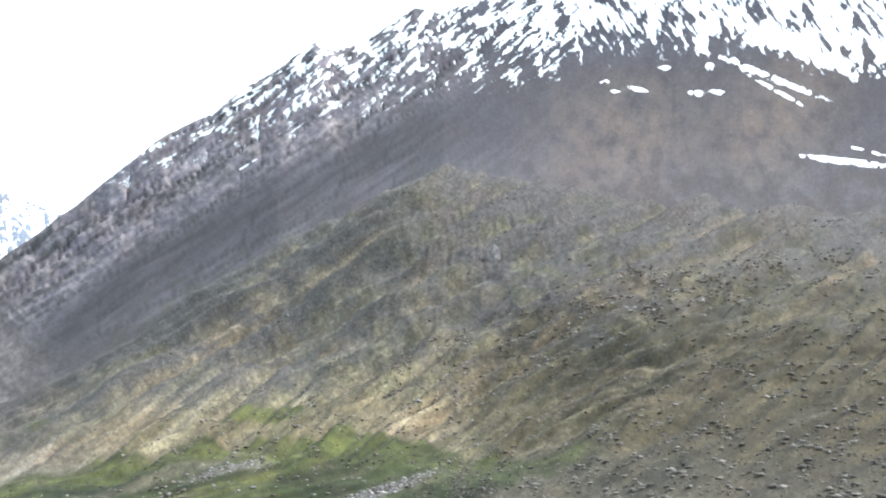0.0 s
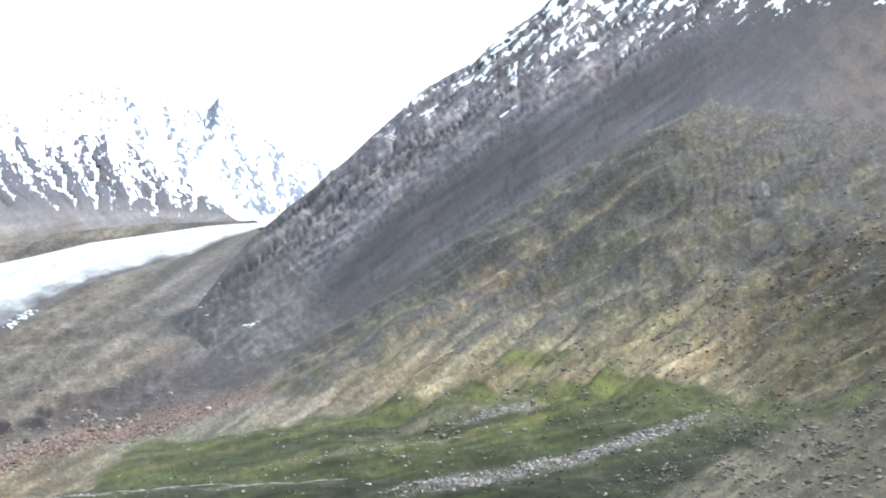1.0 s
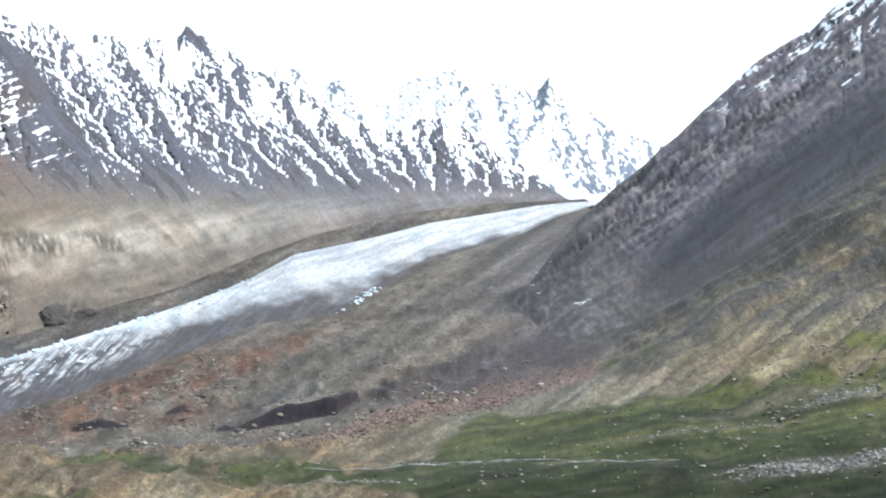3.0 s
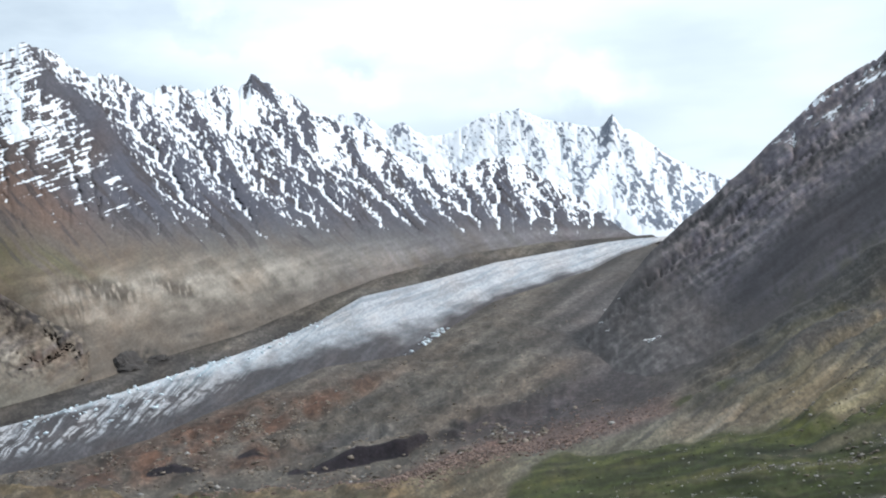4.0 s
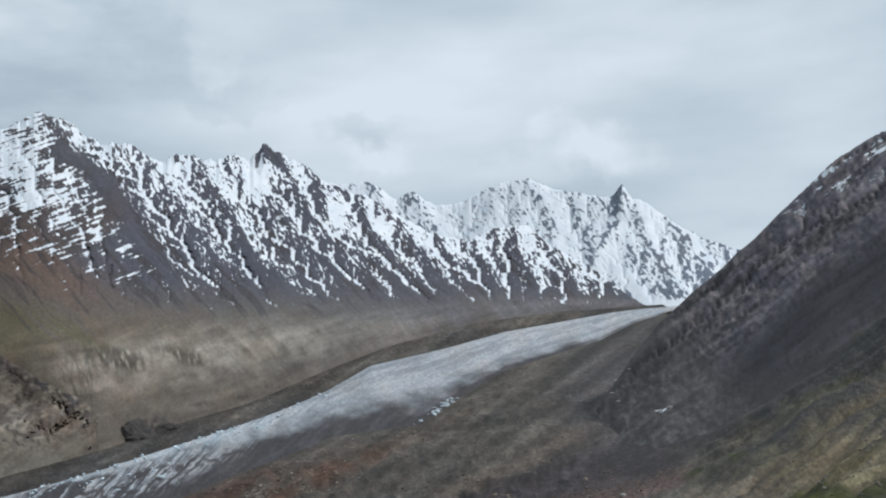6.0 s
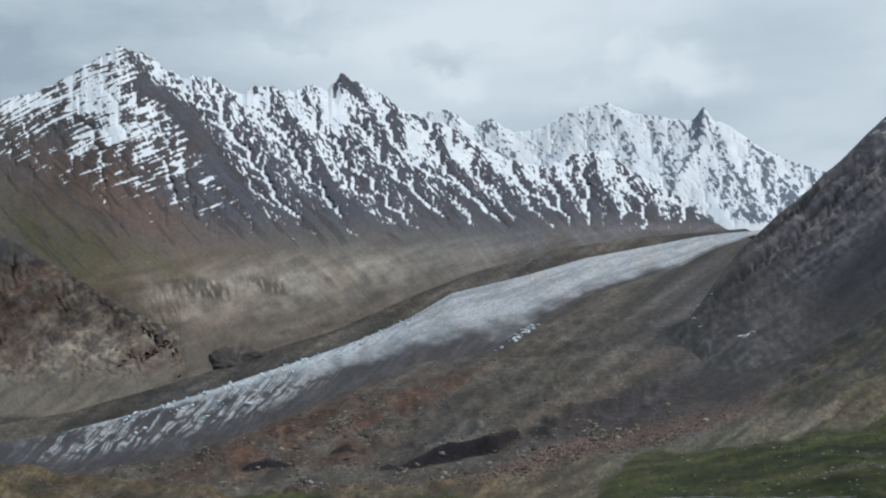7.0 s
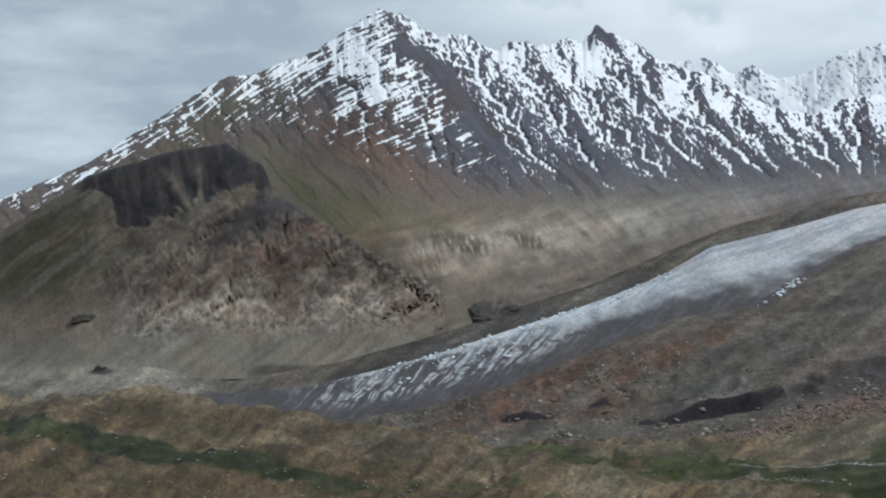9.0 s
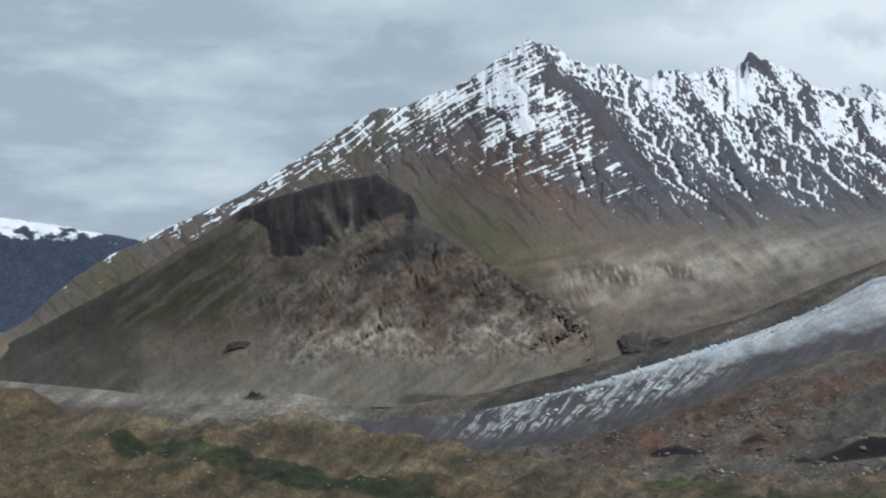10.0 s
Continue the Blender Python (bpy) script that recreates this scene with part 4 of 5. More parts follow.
AC = mixed(AC, ROCK, up * (0.45 + 0.45 * step(54 - m.b, -4, 4)))
# High rock is tinted bluish to stand for haze.
AC = mixed(AC, (0.095, 0.101, 0.135), step(snow_zone, -2, 1) * 0.8 * rough)
AC = mixed(AC, RUST, np.clip(m.blob(52, 7.2, 4, 1.3, 30) + n1 * 0.5, 0, 1) * (1 - up * 0.3) * step(m.b, 44, 50) * 0.8)
AC = mixed(AC, OLIVE, np.clip(m.blob(54.5, 4.9, 3.6, 1.2, 35) * 1.0 + m.blob(70, 1.2, 3.5, 2.0, 40) * 1.1 + m.blob(50, 3.8, 3, 0.6, 20) * 0.8 + m.blob(60, 8.3, 4, 0.7, -30) * 0.5, 0, 1) * np.clip(0.7 + st, 0, 1))
AC = mixed(AC, (0.10, 0.075, 0.065), np.clip(m.blob(52.5, 8.6, 3.5, 0.9, -35) + m.blob(49.2, 8.5, 0.9, 2.2, 60), 0, 1) * 0.7)
AC = mixed(AC, (0.06, 0.053, 0.055), step(st, 0.08, 0.42) * step(m.v, 1.0, 1.6) * 0.75)
AC = mixed(AC, (0.24, 0.205, 0.18), step(-st, 0.12, 0.5) * step(m.v, 1.0, 1.4) * (1 - high) * 0.5)
AC = mixed(AC, (0.38, 0.345, 0.295), np.exp(-((m.v - 0.80) / 0.32) ** 2) * np.clip(0.75 + st * 0.4 + n2 * 0.8, 0, 1) * step(m.b, 32, 42) * (1 - step(m.b, 48, 53)))
AC = mixed(AC, (0.165, 0.145, 0.125), (1 - step(m.v + n2 * 0.3, 0.3, 0.7)) * 0.8)
AC = mixed(AC, PURPLE, np.exp(-((m.v - 0.9) / 0.8) ** 2) * np.clip(0.6 + st, 0, 1) * (1 - step(m.b, 30, 41)) * 0.7)
# Dark spots; the one at bearing 46.2 paints the dark of a hollow.
AC = mixed(AC, (0.07, 0.065, 0.06), np.clip(m.blob(43.8, 0.3, 0.5, 0.14) + m.blob(41.9, 0.6, 0.6, 0.12) + m.blob(40.5, 1.05, 0.4, 0.1) + m.blob(46.2, -0.5, 1.1, 0.45), 0, 1) * np.clip(0.6 + n3 * 1.5, 0, 1))
AC = mixed(AC, (0.088, 0.076, 0.064), np.clip(m.blob(47.6, 2.5, 1.5, 0.5, 10) * 1.2 + m.blob(44.6, 2.6, 1.4, 0.4, 20), 0, 1) * step(ridged(m.b / 0.4 - m.rise * 0.5, m.rise, 2, 109), 0.4, 0.7) * 0.85)
AC = varied(AC, st * 1.3, (0.12 + 0.28 * step(m.v, 1.0, 1.6)) * (1 - 0.6 * high))
AC = varied(AC, fbm((m.rise + 0.25 * m.b) * 1.6 + 0.4 * n1, m.b / 3, 4, 119, 0.6) * 1.5, 0.30 * (1 - step(m.v, 1.2, 1.8)))
limit = line(m.b, [(15, 4.7), (20, 4.8), (26, 5.0), (35, 5.5), (44, 5.6), (49, 6.0), (51, 6.8), (54, 8.0), (57, 8.5), (60, 8.0), (63, 6.5), (66, 5.3), (70, 4.0), (73, 2.7), (80, 2)])
sky_line = np.broadcast_to(a_sky, m.b.shape)
share = np.clip((m.rise - limit) / np.maximum(sky_line - limit, 0.6), 0, 1)
right_part = 1 - step(m.b, along[0] - 0.6, along[0] + 0.8)
T = line(m.b, [(24, 0.12), (46, 0.12), (50, 0.09), (57, 0.05), (80, 0.03)]) + share ** 0.95 * line(m.b, [(15, 0.50), (30, 0.54), (36, 0.54), (44, 0.52), (49, 0.54), (50.5, 0.66), (54, 0.66), (57, 0.48), (62, 0.36), (68, 0.26), (80, 0.08)])
wind = ranked(0.26 * ribs_f - 0.11 * side + 0.16 * strata - n2 * 0.16 - n4 * 0.62)
beds = ranked(0.62 * strata + 0.05 * ribs_f - 0.03 * side - n2 * 0.18 - n3 * 0.10 - n4 * 0.16)
rank = wind * right_part + beds * (1 - right_part)
bare = np.exp(-(away / (0.08 + 0.20 * np.clip(n2, 0, 1))) ** 2) * step(13.2 - m.rise, 0, 1) * (0.6 + 0.4 * step(m.b, 30, 36))
spine = np.exp(-((m.b - along[0] + 0.3) / line(m.rise, [(7, 0.5), (10, 0.8), (11.5, 1.1), (12.6, 0.5)])) ** 2) * step(m.rise, 6, 7.5)
shoulder = m.blob(54.2, 9.7, 1.3, 0.45, -28)
face = m.blob(51.2, 9.9, 1.5, 0.6, -6) * 0.6 + m.blob(52.6, 11.4, 1.4, 0.7, -20) * 0.30 + m.blob(41.1, 10.9, 0.75, 0.9, 20) * 0.6 + m.blob(44.9, 11.4, 0.8, 0.4) * 0.4 + m.blob(37.4, 9.0, 0.5, 0.9, 20) * 0.5 + m.blob(35.2, 8.8, 0.6, 0.6, 20) * 0.35
stone = spine * 0.65 + shoulder * 0.5 + bare * 0.16 + m.blob(58.5, 10.6, 0.9, 0.2) * 0.5 + m.blob(40.3, 12.1, 0.8, 0.35, 34) * 0.8 + m.blob(38.0, 10.4, 0.5, 0.5, 40) * 0.5
snow = 0.5 + 1.3 * (T - rank) + face - stone
snow += m.blob(36.4, 6.7, 1.6, 0.08, 55) * 0.5
snow = np.clip(snow - 0.5 * (1 - step(m.rise + n2 * 1.2, limit - 0.9, limit + 0.3)), 0, 1)
mountain_across = new("mountain")
ridge_zone, moraine_zone = (snow_zone > -1.0) & (m.v > 1.4), m.v < 1.25
for part_name, keep in (("snowy_ridge", ridge_zone), ("side_moraine", moraine_zone), ("lower_slope", ~ridge_zone & ~moraine_zone)):
    m.mesh(part_name, rock_land, AC * (0.70 - 0.03 * step(44 - m.b, -3, 6))[..., None], snow, None, mountain_across, keep=keep)
tagged(mountain_across, "long rocky mountain range streaked with snow above brown slopes", "mountain")

# The dark rock spur in front of it.
sb = np.arange(46.0, 84, 0.07)
s_sky = skyline(sb, [(46, -3.0), (47, -1.6), (48.2, 0.1), (50.9, 1.55), (53.6, 3.3), (55.4, 4.4), (56.6, 5.2), (57.1, 6.5), (58.8, 7.6), (61.5, 7.2), (65.1, 6.1), (67, 4.9), (70, 3.0), (73, 1.4), (76, -0.2), (79, -2.5), (84, -4)], 0.07, 121, 0.7)
s_base, s_low = moraine_foot(sb)
s_low = np.minimum(line(sb, [(46, -1.4), (48, -1.8), (50, -2.1), (54, -2.9), (58, -3.2), (63, -3.1), (70, -2.7), (75, -2.0), (84, -2.4)]), s_sky - 0.4)
s_base = s_base * 0.99
s_top = s_base + line(sb, [(46, 30), (50, 90), (53, 220), (57, 420), (62, 640), (70, 640), (77.5, 350), (84, 250)])
s_even = np.maximum(evened(s_sky, 31), s_low + 0.3)
s_lines = [(s_base, s_low - 0.4), (s_base + (s_top - s_base) * 0.30, s_low + (s_even - s_low) * 0.16), (s_base + (s_top - s_base) * 0.62, s_low + (s_even - s_low) * 0.55), (s_top, s_sky), (s_top + 260, s_sky - 2.2), (s_top + 420, s_sky * 0 - 4)]
spur = Sheet(sb, s_lines, [50, 60, 80, 12, 5], 1700)
m = spur
warp = fbm(m.fx / 90, m.fy / 90, 3, 129)
# The cliff: a hollow under the crest, with dark tongues down its gullies.
lower_edge = line(m.b, [(56.6, 5.6), (57.2, 5.2), (57.7, 5.7), (60.2, 5.0), (60.7, 4.4), (62.0, 4.3), (62.8, 3.7), (63.9, 3.7), (64.2, 5.2), (65.4, 5.4), (66.4, 5.9)]) + 0.5 * fbm(m.fx / 22, m.fy / 22, 4, 130, 0.6)
cliff = step(m.rise, lower_edge - 0.12, lower_edge + 0.16) * step(m.b, 56.5, 56.9) * (1 - step(m.b, 65.2, 66.2)) * (1 - step(m.v, 2.93, 2.99))
crag = ridged((m.rise + 0.75 * m.b) / 1.5 + 0.5 * warp, (m.b - m.rise) / 4.5, 4, 131, 0.55)
flank = 1 - step(m.b, 62, 68)
m.swell((ridged(m.fx / 30, m.fy / 30, 3, 134, 0.45) - 0.5) * 3.5 * step(m.v, 0.9, 1.4) * (1 - step(m.v, 2.5, 2.9)) * flank * step(m.b, 52, 55))
m.swell((crag - 0.5) * 7.5 * step(m.v, 0.5, 1.3) * (1 - 0.9 * step(m.v, 2.3, 3.0)) * (0.25 + 0.75 * flank))
m.swell(fbm(m.fx / 34, m.fy / 30, 3, 135, 0.4) * 8 * step(m.v, 0.2, 0.9) * (1 - 0.7 * step(m.v, 2.6, 3.0)))
def spur_lie(b, e):
    return 0.40 * e - 0.22 * np.clip(b - 58, -3, 12) + 0.55 * fbm(b / 1.3 + 0.5 * fbm(b, e, 2, 127), e / 1.3, 5, 128, 0.6)


hewn = Carved(46, 84, -4.5, 8.5, spur_lie, 129, (0.16, 0.08), (36, 20), keep=0.9)
xb, xf, xr = (hewn.at(k, m) for k in ("broad", "fine", "stream"))
rugged = step(m.rise + 0.5 * warp, -1.4, -0.2) * (1 - step(m.b, 62.5, 66.5)) * (1 - step(m.rise - lower_edge, -1.6, -0.6))
m.bulge((xb * 1.6 + xf * 1.0) * (0.12 + 0.88 * rugged) * step(m.v, 0.15, 0.6) * (1 - step(m.v, 2.5, 2.9)))
tongue = np.exp(-((m.b - line(m.rise, [(4.4, 60.6), (6.5, 61.8)])) / 0.33) ** 2) * (1 - step(m.rise, 6.0, 6.7))
tongue = np.maximum(tongue, 0.7 * np.exp(-((m.b - line(m.rise, [(4.9, 60.1), (6.6, 60.2)])) / 0.16) ** 2) * (1 - step(m.rise, 6.2, 6.8)))
column = ridged((m.b - 0.1 * m.rise) * 1.3, m.rise * 0.25, 3, 133)
m.r += cliff * (16 - 14 * tongue - 8 * column) * (1 - step(m.v, 2.3, 2.9))
m.place()
n1, n2, n3 = fbm(m.fx / 90, m.fy / 90, 4, 141), fbm(m.fx / 24, m.fy / 24, 5, 145), fbm(m.fx / 9, m.fy / 9, 3, 146)
st = fbm((m.rise + 0.75 * m.b) * 1.5 + 0.5 * warp, (m.b - m.rise) * 0.16, 5, 148, 0.6)
speck = np.clip(n3 * 1.5 + n2, -1, 1)
SC = np.zeros(m.r.shape + (3,)) + np.array((0.225, 0.185, 0.145))
SC = mixed(SC, (0.125, 0.110, 0.10), np.clip(0.35 + st * 1.8, 0, 1) * flank)
SC = mixed(SC, (0.105, 0.086, 0.072), step(m.rise + n1 * 1.5, -0.6, 0.8) * step(lower_edge - 0.6 - m.rise + 0.75 * np.clip(60 - m.b, -3, 6) - st, -0.5, 1.0) * step(m.b, 50, 52) * (1 - step(m.b + st, 60.5, 63.5)) * np.clip(0.75 + speck * 0.7, 0.2, 1) * 0.8)
SC = mixed(SC, (0.36, 0.315, 0.255), np.clip(-st * 1.8 - 0.1, 0, 0.7))
SC = mixed(SC, (0.075, 0.082, 0.038), step(m.b, 62.5, 67) * step(m.rise, -0.5, 1.5) * np.clip(0.45 + st * 2.2, 0, 1) * 0.9)
# Dark crag bands, with the crags' own shade put into the colour.
SC = mixed(SC, (0.058, 0.054, 0.057), np.clip(m.blob(57.6, 4.0, 2.6, 0.75, -30) * 1.2 + m.blob(55.2, 4.2, 0.9, 0.8) * 0.8 + m.blob(62.2, 1.2, 1.3, 0.5, -30) * 0.6, 0, 1) * np.clip(0.85 + speck * 0.6, 0, 1) * 0.95)
SC = mixed(SC, (0.185, 0.108, 0.082), np.clip(m.blob(56.0, 2.9, 2.6, 0.55, -25) + m.blob(66.7, -0.3, 1.7, 0.7, -40) * 0.6 + m.blob(59.0, 1.2, 2.2, 0.4, -25) * 0.5, 0, 1) * np.clip(0.55 + speck, 0, 1) * 0.85)
SC = mixed(SC, (0.070, 0.048, 0.040), np.clip(m.blob(59.8, 0.4, 1.6, 0.42, -8) + m.blob(55.6, 1.9, 2.0, 0.5, -20) * 0.8 + m.blob(54.0, 0.6, 1.3, 0.5) * 0.5, 0, 1) * np.clip(0.8 + speck * 0.8, 0, 1) * 0.85)
SC = mixed(SC, (0.040, 0.038, 0.041), np.clip(m.blob(52.9, 2.7, 1.7, 0.32, 45) + m.blob(50.7, 1.2, 1.3, 0.34, 22) + m.blob(49.3, 0.2, 1.1, 0.25, 35), 0, 1) * np.clip(0.6 + speck * 1.2, 0, 1) * 0.9)
SC = mixed(SC, (0.33, 0.28, 0.22), rugged * step(xr, 0.9, 2.2) * (1 - step(m.rise, 0.5, 2.5)) * 0.7)
lower = (1 - step(m.rise + n1 * 1.4, -0.7, 0.7)) * step(m.b, 48, 51) * (1 - step(m.b, 63, 66))
SC = mixed(SC, (0.33, 0.295, 0.245), lower * np.clip(0.5 + n2 * 1.1 - st * 0.9, 0, 1) * 0.9)
SC = mixed(SC, (0.085, 0.078, 0.072), lower * step(speck, 0.25, 0.6) * step(m.rise, -1.9, -1.2) * 0.75)
SC = mixed(SC, (0.225, 0.205, 0.17), (1 - step(m.rise + n1 * 0.5, -2.0, -1.2)) * 0.85)
SC = mixed(SC, (0.42, 0.39, 0.33), m.blob(67, -3.0, 6.0, 0.42, 3) * np.clip(0.8 + n2, 0, 1) * 0.8)
# Cloud shade on the far left flank, put into the base colour.
SC = mixed(SC, (0.110, 0.104, 0.085), step(m.b + n1 * 2, 69, 73) * 0.8)
SC = mixed(SC, (0.075, 0.068, 0.064), np.clip(m.blob(55.5, -3.3, 2.2, 0.22, 6) + m.blob(57.3, -3.3, 0.8, 0.25), 0, 1) * 0.8)
# The cliff faces away; its shade is put into this dark colour.
SC = mixed(SC, (0.042, 0.040, 0.047), cliff * np.clip(1.0 - 0.75 * tongue - 0.35 * step(column, 0.55, 0.95), 0, 0.97))
SC = mixed(SC, SLATE, np.clip(m.blob(64.8, -2.95, 0.5, 0.13) * 1.6, 0, 0.9))
SC = SC * (1 - 0.30 * step(m.b, 60.5, 63.5) * step(m.rise, -1.0, 1.0))[..., None]
SC = SC * (1 - 0.24 * step(m.rise + n1 * 1.6, -1.0, 1.2) * flank * (1 - step(m.rise, 4.2, 5.2)))[..., None]
SC = SC * (1 - 0.22 * step(m.b, 64.5, 68))[..., None]
SC = varied(SC, st * 1.5, 0.34)
SC = varied(SC, xf * 0.45 + xb * 0.2, 0.14 + 0.12 * rugged)
chips = ridged((m.b * 0.9 + m.rise * 0.5) * 1.6 + 0.8 * warp, (m.rise - 0.4 * m.b) * 1.3, 4, 143, 0.62)
SC = varied(SC, (chips - 0.5) * 3.2, 0.40 * rugged)
SC = varied(SC, (ridged((m.b + 0.9 * m.rise) * 3.1 + 1.2 * warp, (m.b - m.rise) * 1.1, 3, 144, 0.6) - 0.5) * 3.0, 0.34 * rugged)
SC = mixed(SC, (0.20, 0.122, 0.092), rugged * step(n1 + n3 * 0.6, 0.15, 0.45) * 0.3)
SC = varied(SC, ridged(m.fx / 26, m.fy / 20, 3, 149) * 2 - 1.1, 0.42 * flank * step(m.rise, -1.8, -0.8) * (1 - cliff))
SC = mixed(SC, (0.088, 0.084, 0.088), np.clip(m.blob(57.4, 4.2, 2.2, 0.62, -30) * 1.2, 0, 1) * (1 - cliff) * np.clip(0.85 + n2 * 0.6, 0, 1) * 0.8)
SC = SC * (1 - 0.20 * rugged * step(m.rise, 0.0, 1.5))[..., None]
rock_spur = new("rocky_spur")
cliff_zone, apron, grassy = cliff > 0.5, m.v < 0.75, m.b > 65.5
for part_name, keep in (("cliff", cliff_zone), ("scree_apron", apron & ~cliff_zone), ("grassy_flank", grassy & ~apron & ~cliff_zone), ("crag", ~grassy & ~apron & ~cliff_zone)):
    m.mesh(part_name, scree_land, SC * 0.50, None, None, rock_spur, keep=keep)
tagged(rock_spur, "craggy brown rock spur with a dark cliff in painted shade", "rock spur")

# White peaks at the head of the valley.
fb = np.arange(12, 44, 0.05)
f_sky = skyline(fb, [(12, 6.0), (18.4, 6.9), (19.4, 7.35), (20.6, 7.95), (21.3, 8.5), (22.2, 9.25), (22.9, 9.5), (23.4, 10.2), (24.0, 9.6), (24.6, 9.7), (26.4, 10.1), (27.9, 10.65), (29.2, 10.6), (31.2, 9.7), (32.5, 9.55), (33.6, 10.25), (34.4, 9.9), (35.7, 10.8), (37.1, 10.7), (39, 11), (44, 9)], 0.11, 151, 0.6)
f_even = evened(f_sky, 31)
f_lines = [(np.full(len(fb), 4350.0), np.full(len(fb), 4.0)), (np.full(len(fb), 4520.0), 4.2 + (f_even - 4.2) * 0.35), (np.full(len(fb), 4700.0), 4.2 + (f_even - 4.2) * 0.75), (np.full(len(fb), 4800.0), f_sky), (np.full(len(fb), 4890.0), f_sky * 0.5)]
far = Sheet(fb, f_lines, [60, 70, 60, 5], 4600)
m = far
HEAD_SPURS = (((11, 23.2), (10.0, 23.3), (8.5, 23.7), (7.0, 24.6), (5.0, 25.8)), ((10.2, 23.2), (8.8, 22.7), (7.2, 22.0), (5.0, 21.2)), ((9.0, 21.3), (7.0, 20.3), (5.0, 18.9)),
              ((10.9, 27.9), (9.0, 27.0), (7.0, 26.6)), ((10.8, 29.4), (9.0, 29.9), (7.5, 30.4)), ((10.4, 33.6), (9.0, 32.8), (8.0, 32.3)), ((10.9, 35.7), (9.0, 34.8), (8.0, 34.2)))


def head_lie(b, e):
    wob = b + 0.35 * fbm(b / 1.0, e / 1.0, 3, 158)
    best = np.zeros_like(b)
    for pairs in HEAD_SPURS:
        best = np.maximum(best, np.exp(-np.abs(wob - line(e, pairs[::-1])) / 0.35) * 0.6)
    return 0.6 * e + best * 0.9 + 0.30 * fbm(b / 0.9, e / 0.9, 5, 157, 0.6)


cut = Carved(12, 44, 3.5, 11.6, head_lie, 161, (0.16, 0.08), (36, 22), keep=0.8)
hb, hf, hs = (cut.at(k, m) for k in ("broad", "fine", "side"))
m.bulge((hb * 3 + hf * 1.5) * step(m.v, 0.1, 0.6) * (1 - 0.9 * step(m.v, 2.4, 3.0)))
n2, n3 = fbm(m.fx / 70, m.fy / 70, 5, 168), fbm((m.b - 0.6 * m.rise) / 0.20, (m.rise + 0.4 * m.b) / 0.36, 5, 169, 0.65)
# Far rock carries the blue of distance haze in its colour.
FC = np.zeros(m.r.shape + (3,)) + np.array((0.15, 0.17, 0.21))
cover_ = line(m.b, [(12, 0.45), (21, 0.48), (23.8, 0.58), (24.6, 0.68), (29, 0.70), (31, 0.84), (32.5, 0.70), (37, 0.66)]) + 0.10 * step(m.rise, 5, 7)
couloir = np.exp(-((m.b - line(m.rise, [(4.4, 21.6), (4.8, 22.4), (5.4, 23.3), (6.6, 23.8), (7.4, 23.9)])) / line(m.rise, [(4.4, 1.0), (5.0, 0.45), (7.4, 0.18)])) ** 2) * (1 - step(m.rise, 7.0, 7.6))
fs = 0.5 + 1.2 * (cover_ - ranked(0.28 * hf + 0.03 * hb - 0.12 * hs - n2 * 0.12 - n3 * 0.80)) + couloir * 0.9 + m.blob(21.9, 8.3, 0.7, 1.1, -25) * 0.55 + m.blob(20.0, 7.0, 0.25, 1.0, 35) * 0.3
fs -= m.blob(23.6, 9.2, 0.55, 0.8, 30) * 0.2 + m.blob(33.7, 9.9, 0.45, 0.35) * 0.4 + m.blob(35.6, 10.4, 0.35, 0.3) * 0.35 + m.blob(29.2, 10.1, 0.25, 0.4, 40) * 0.5
fs = np.clip(fs, 0, 1)
for low, high_, label in ((0, 25.2, "pyramid-shaped white snow peak above the glacier head"), (25.2, 31.4, "broad white snow peak at the valley head"), (31.4, 90, "white snow ridge behind the rocky range")):
    peak, here = new("snow_peak"), (m.b >= low) & (m.b < high_)
    for part_name, keep in (("summit", here & (m.rise >= 7.6)), ("lower_face", here & (m.rise < 7.6))):
        m.mesh(part_name, far_land, FC, fs, None, peak, keep=keep)
    tagged(peak, label, "mountain")

# Hills far down the valley, with blue haze put into their colour.
db = np.arange(64, 100, 0.12)
d_sky = skyline(db, [(64, 2), (68, 4.0), (70.3, 4.6), (73, 5.1), (74.8, 5.35), (76.2, 5.6), (80, 5.4), (90, 4), (100, 0)], 0.08, 171, 0.9)
d_lines = [(np.full(len(db), 4300.0), np.full(len(db), 0.2)), (np.full(len(db), 4500.0), d_sky * 0.4), (np.full(len(db), 4780.0), d_sky), (np.full(len(db), 4880.0), d_sky * 0.6)]
dist = Sheet(db, d_lines, [40, 50, 4], 4600)
m = dist
rf = ridged((m.b + 0.5 * m.rise) / 3.0, m.rise / 5, 4, 181)
m.swell((rf - 0.5) * 70 * step(m.v, 0.1, 0.7) * (1 - 0.9 * step(m.v, 1.5, 2.0)))
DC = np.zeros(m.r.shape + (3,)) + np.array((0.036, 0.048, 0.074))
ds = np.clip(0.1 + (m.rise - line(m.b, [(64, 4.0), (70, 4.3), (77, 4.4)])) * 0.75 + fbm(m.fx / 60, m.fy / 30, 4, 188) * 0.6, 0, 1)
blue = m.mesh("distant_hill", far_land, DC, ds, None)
tagged(blue, "dark distant hill tinted blue for haze, with snow on top", "mountain")

# ---- glacier ----
gb = np.arange(18, 61, 0.06)
gl, gu = ice_lower(gb), ice_upper(gb)
zl, zu = gl[0] * np.tan(np.radians(gl[1])), gu[0] * np.tan(np.radians(gu[1]))


def between(f, lift):
    d = gl[0] + (gu[0] - gl[0]) * f
    return d, np.degrees(np.arctan2(zl + (zu - zl) * f + lift, d))


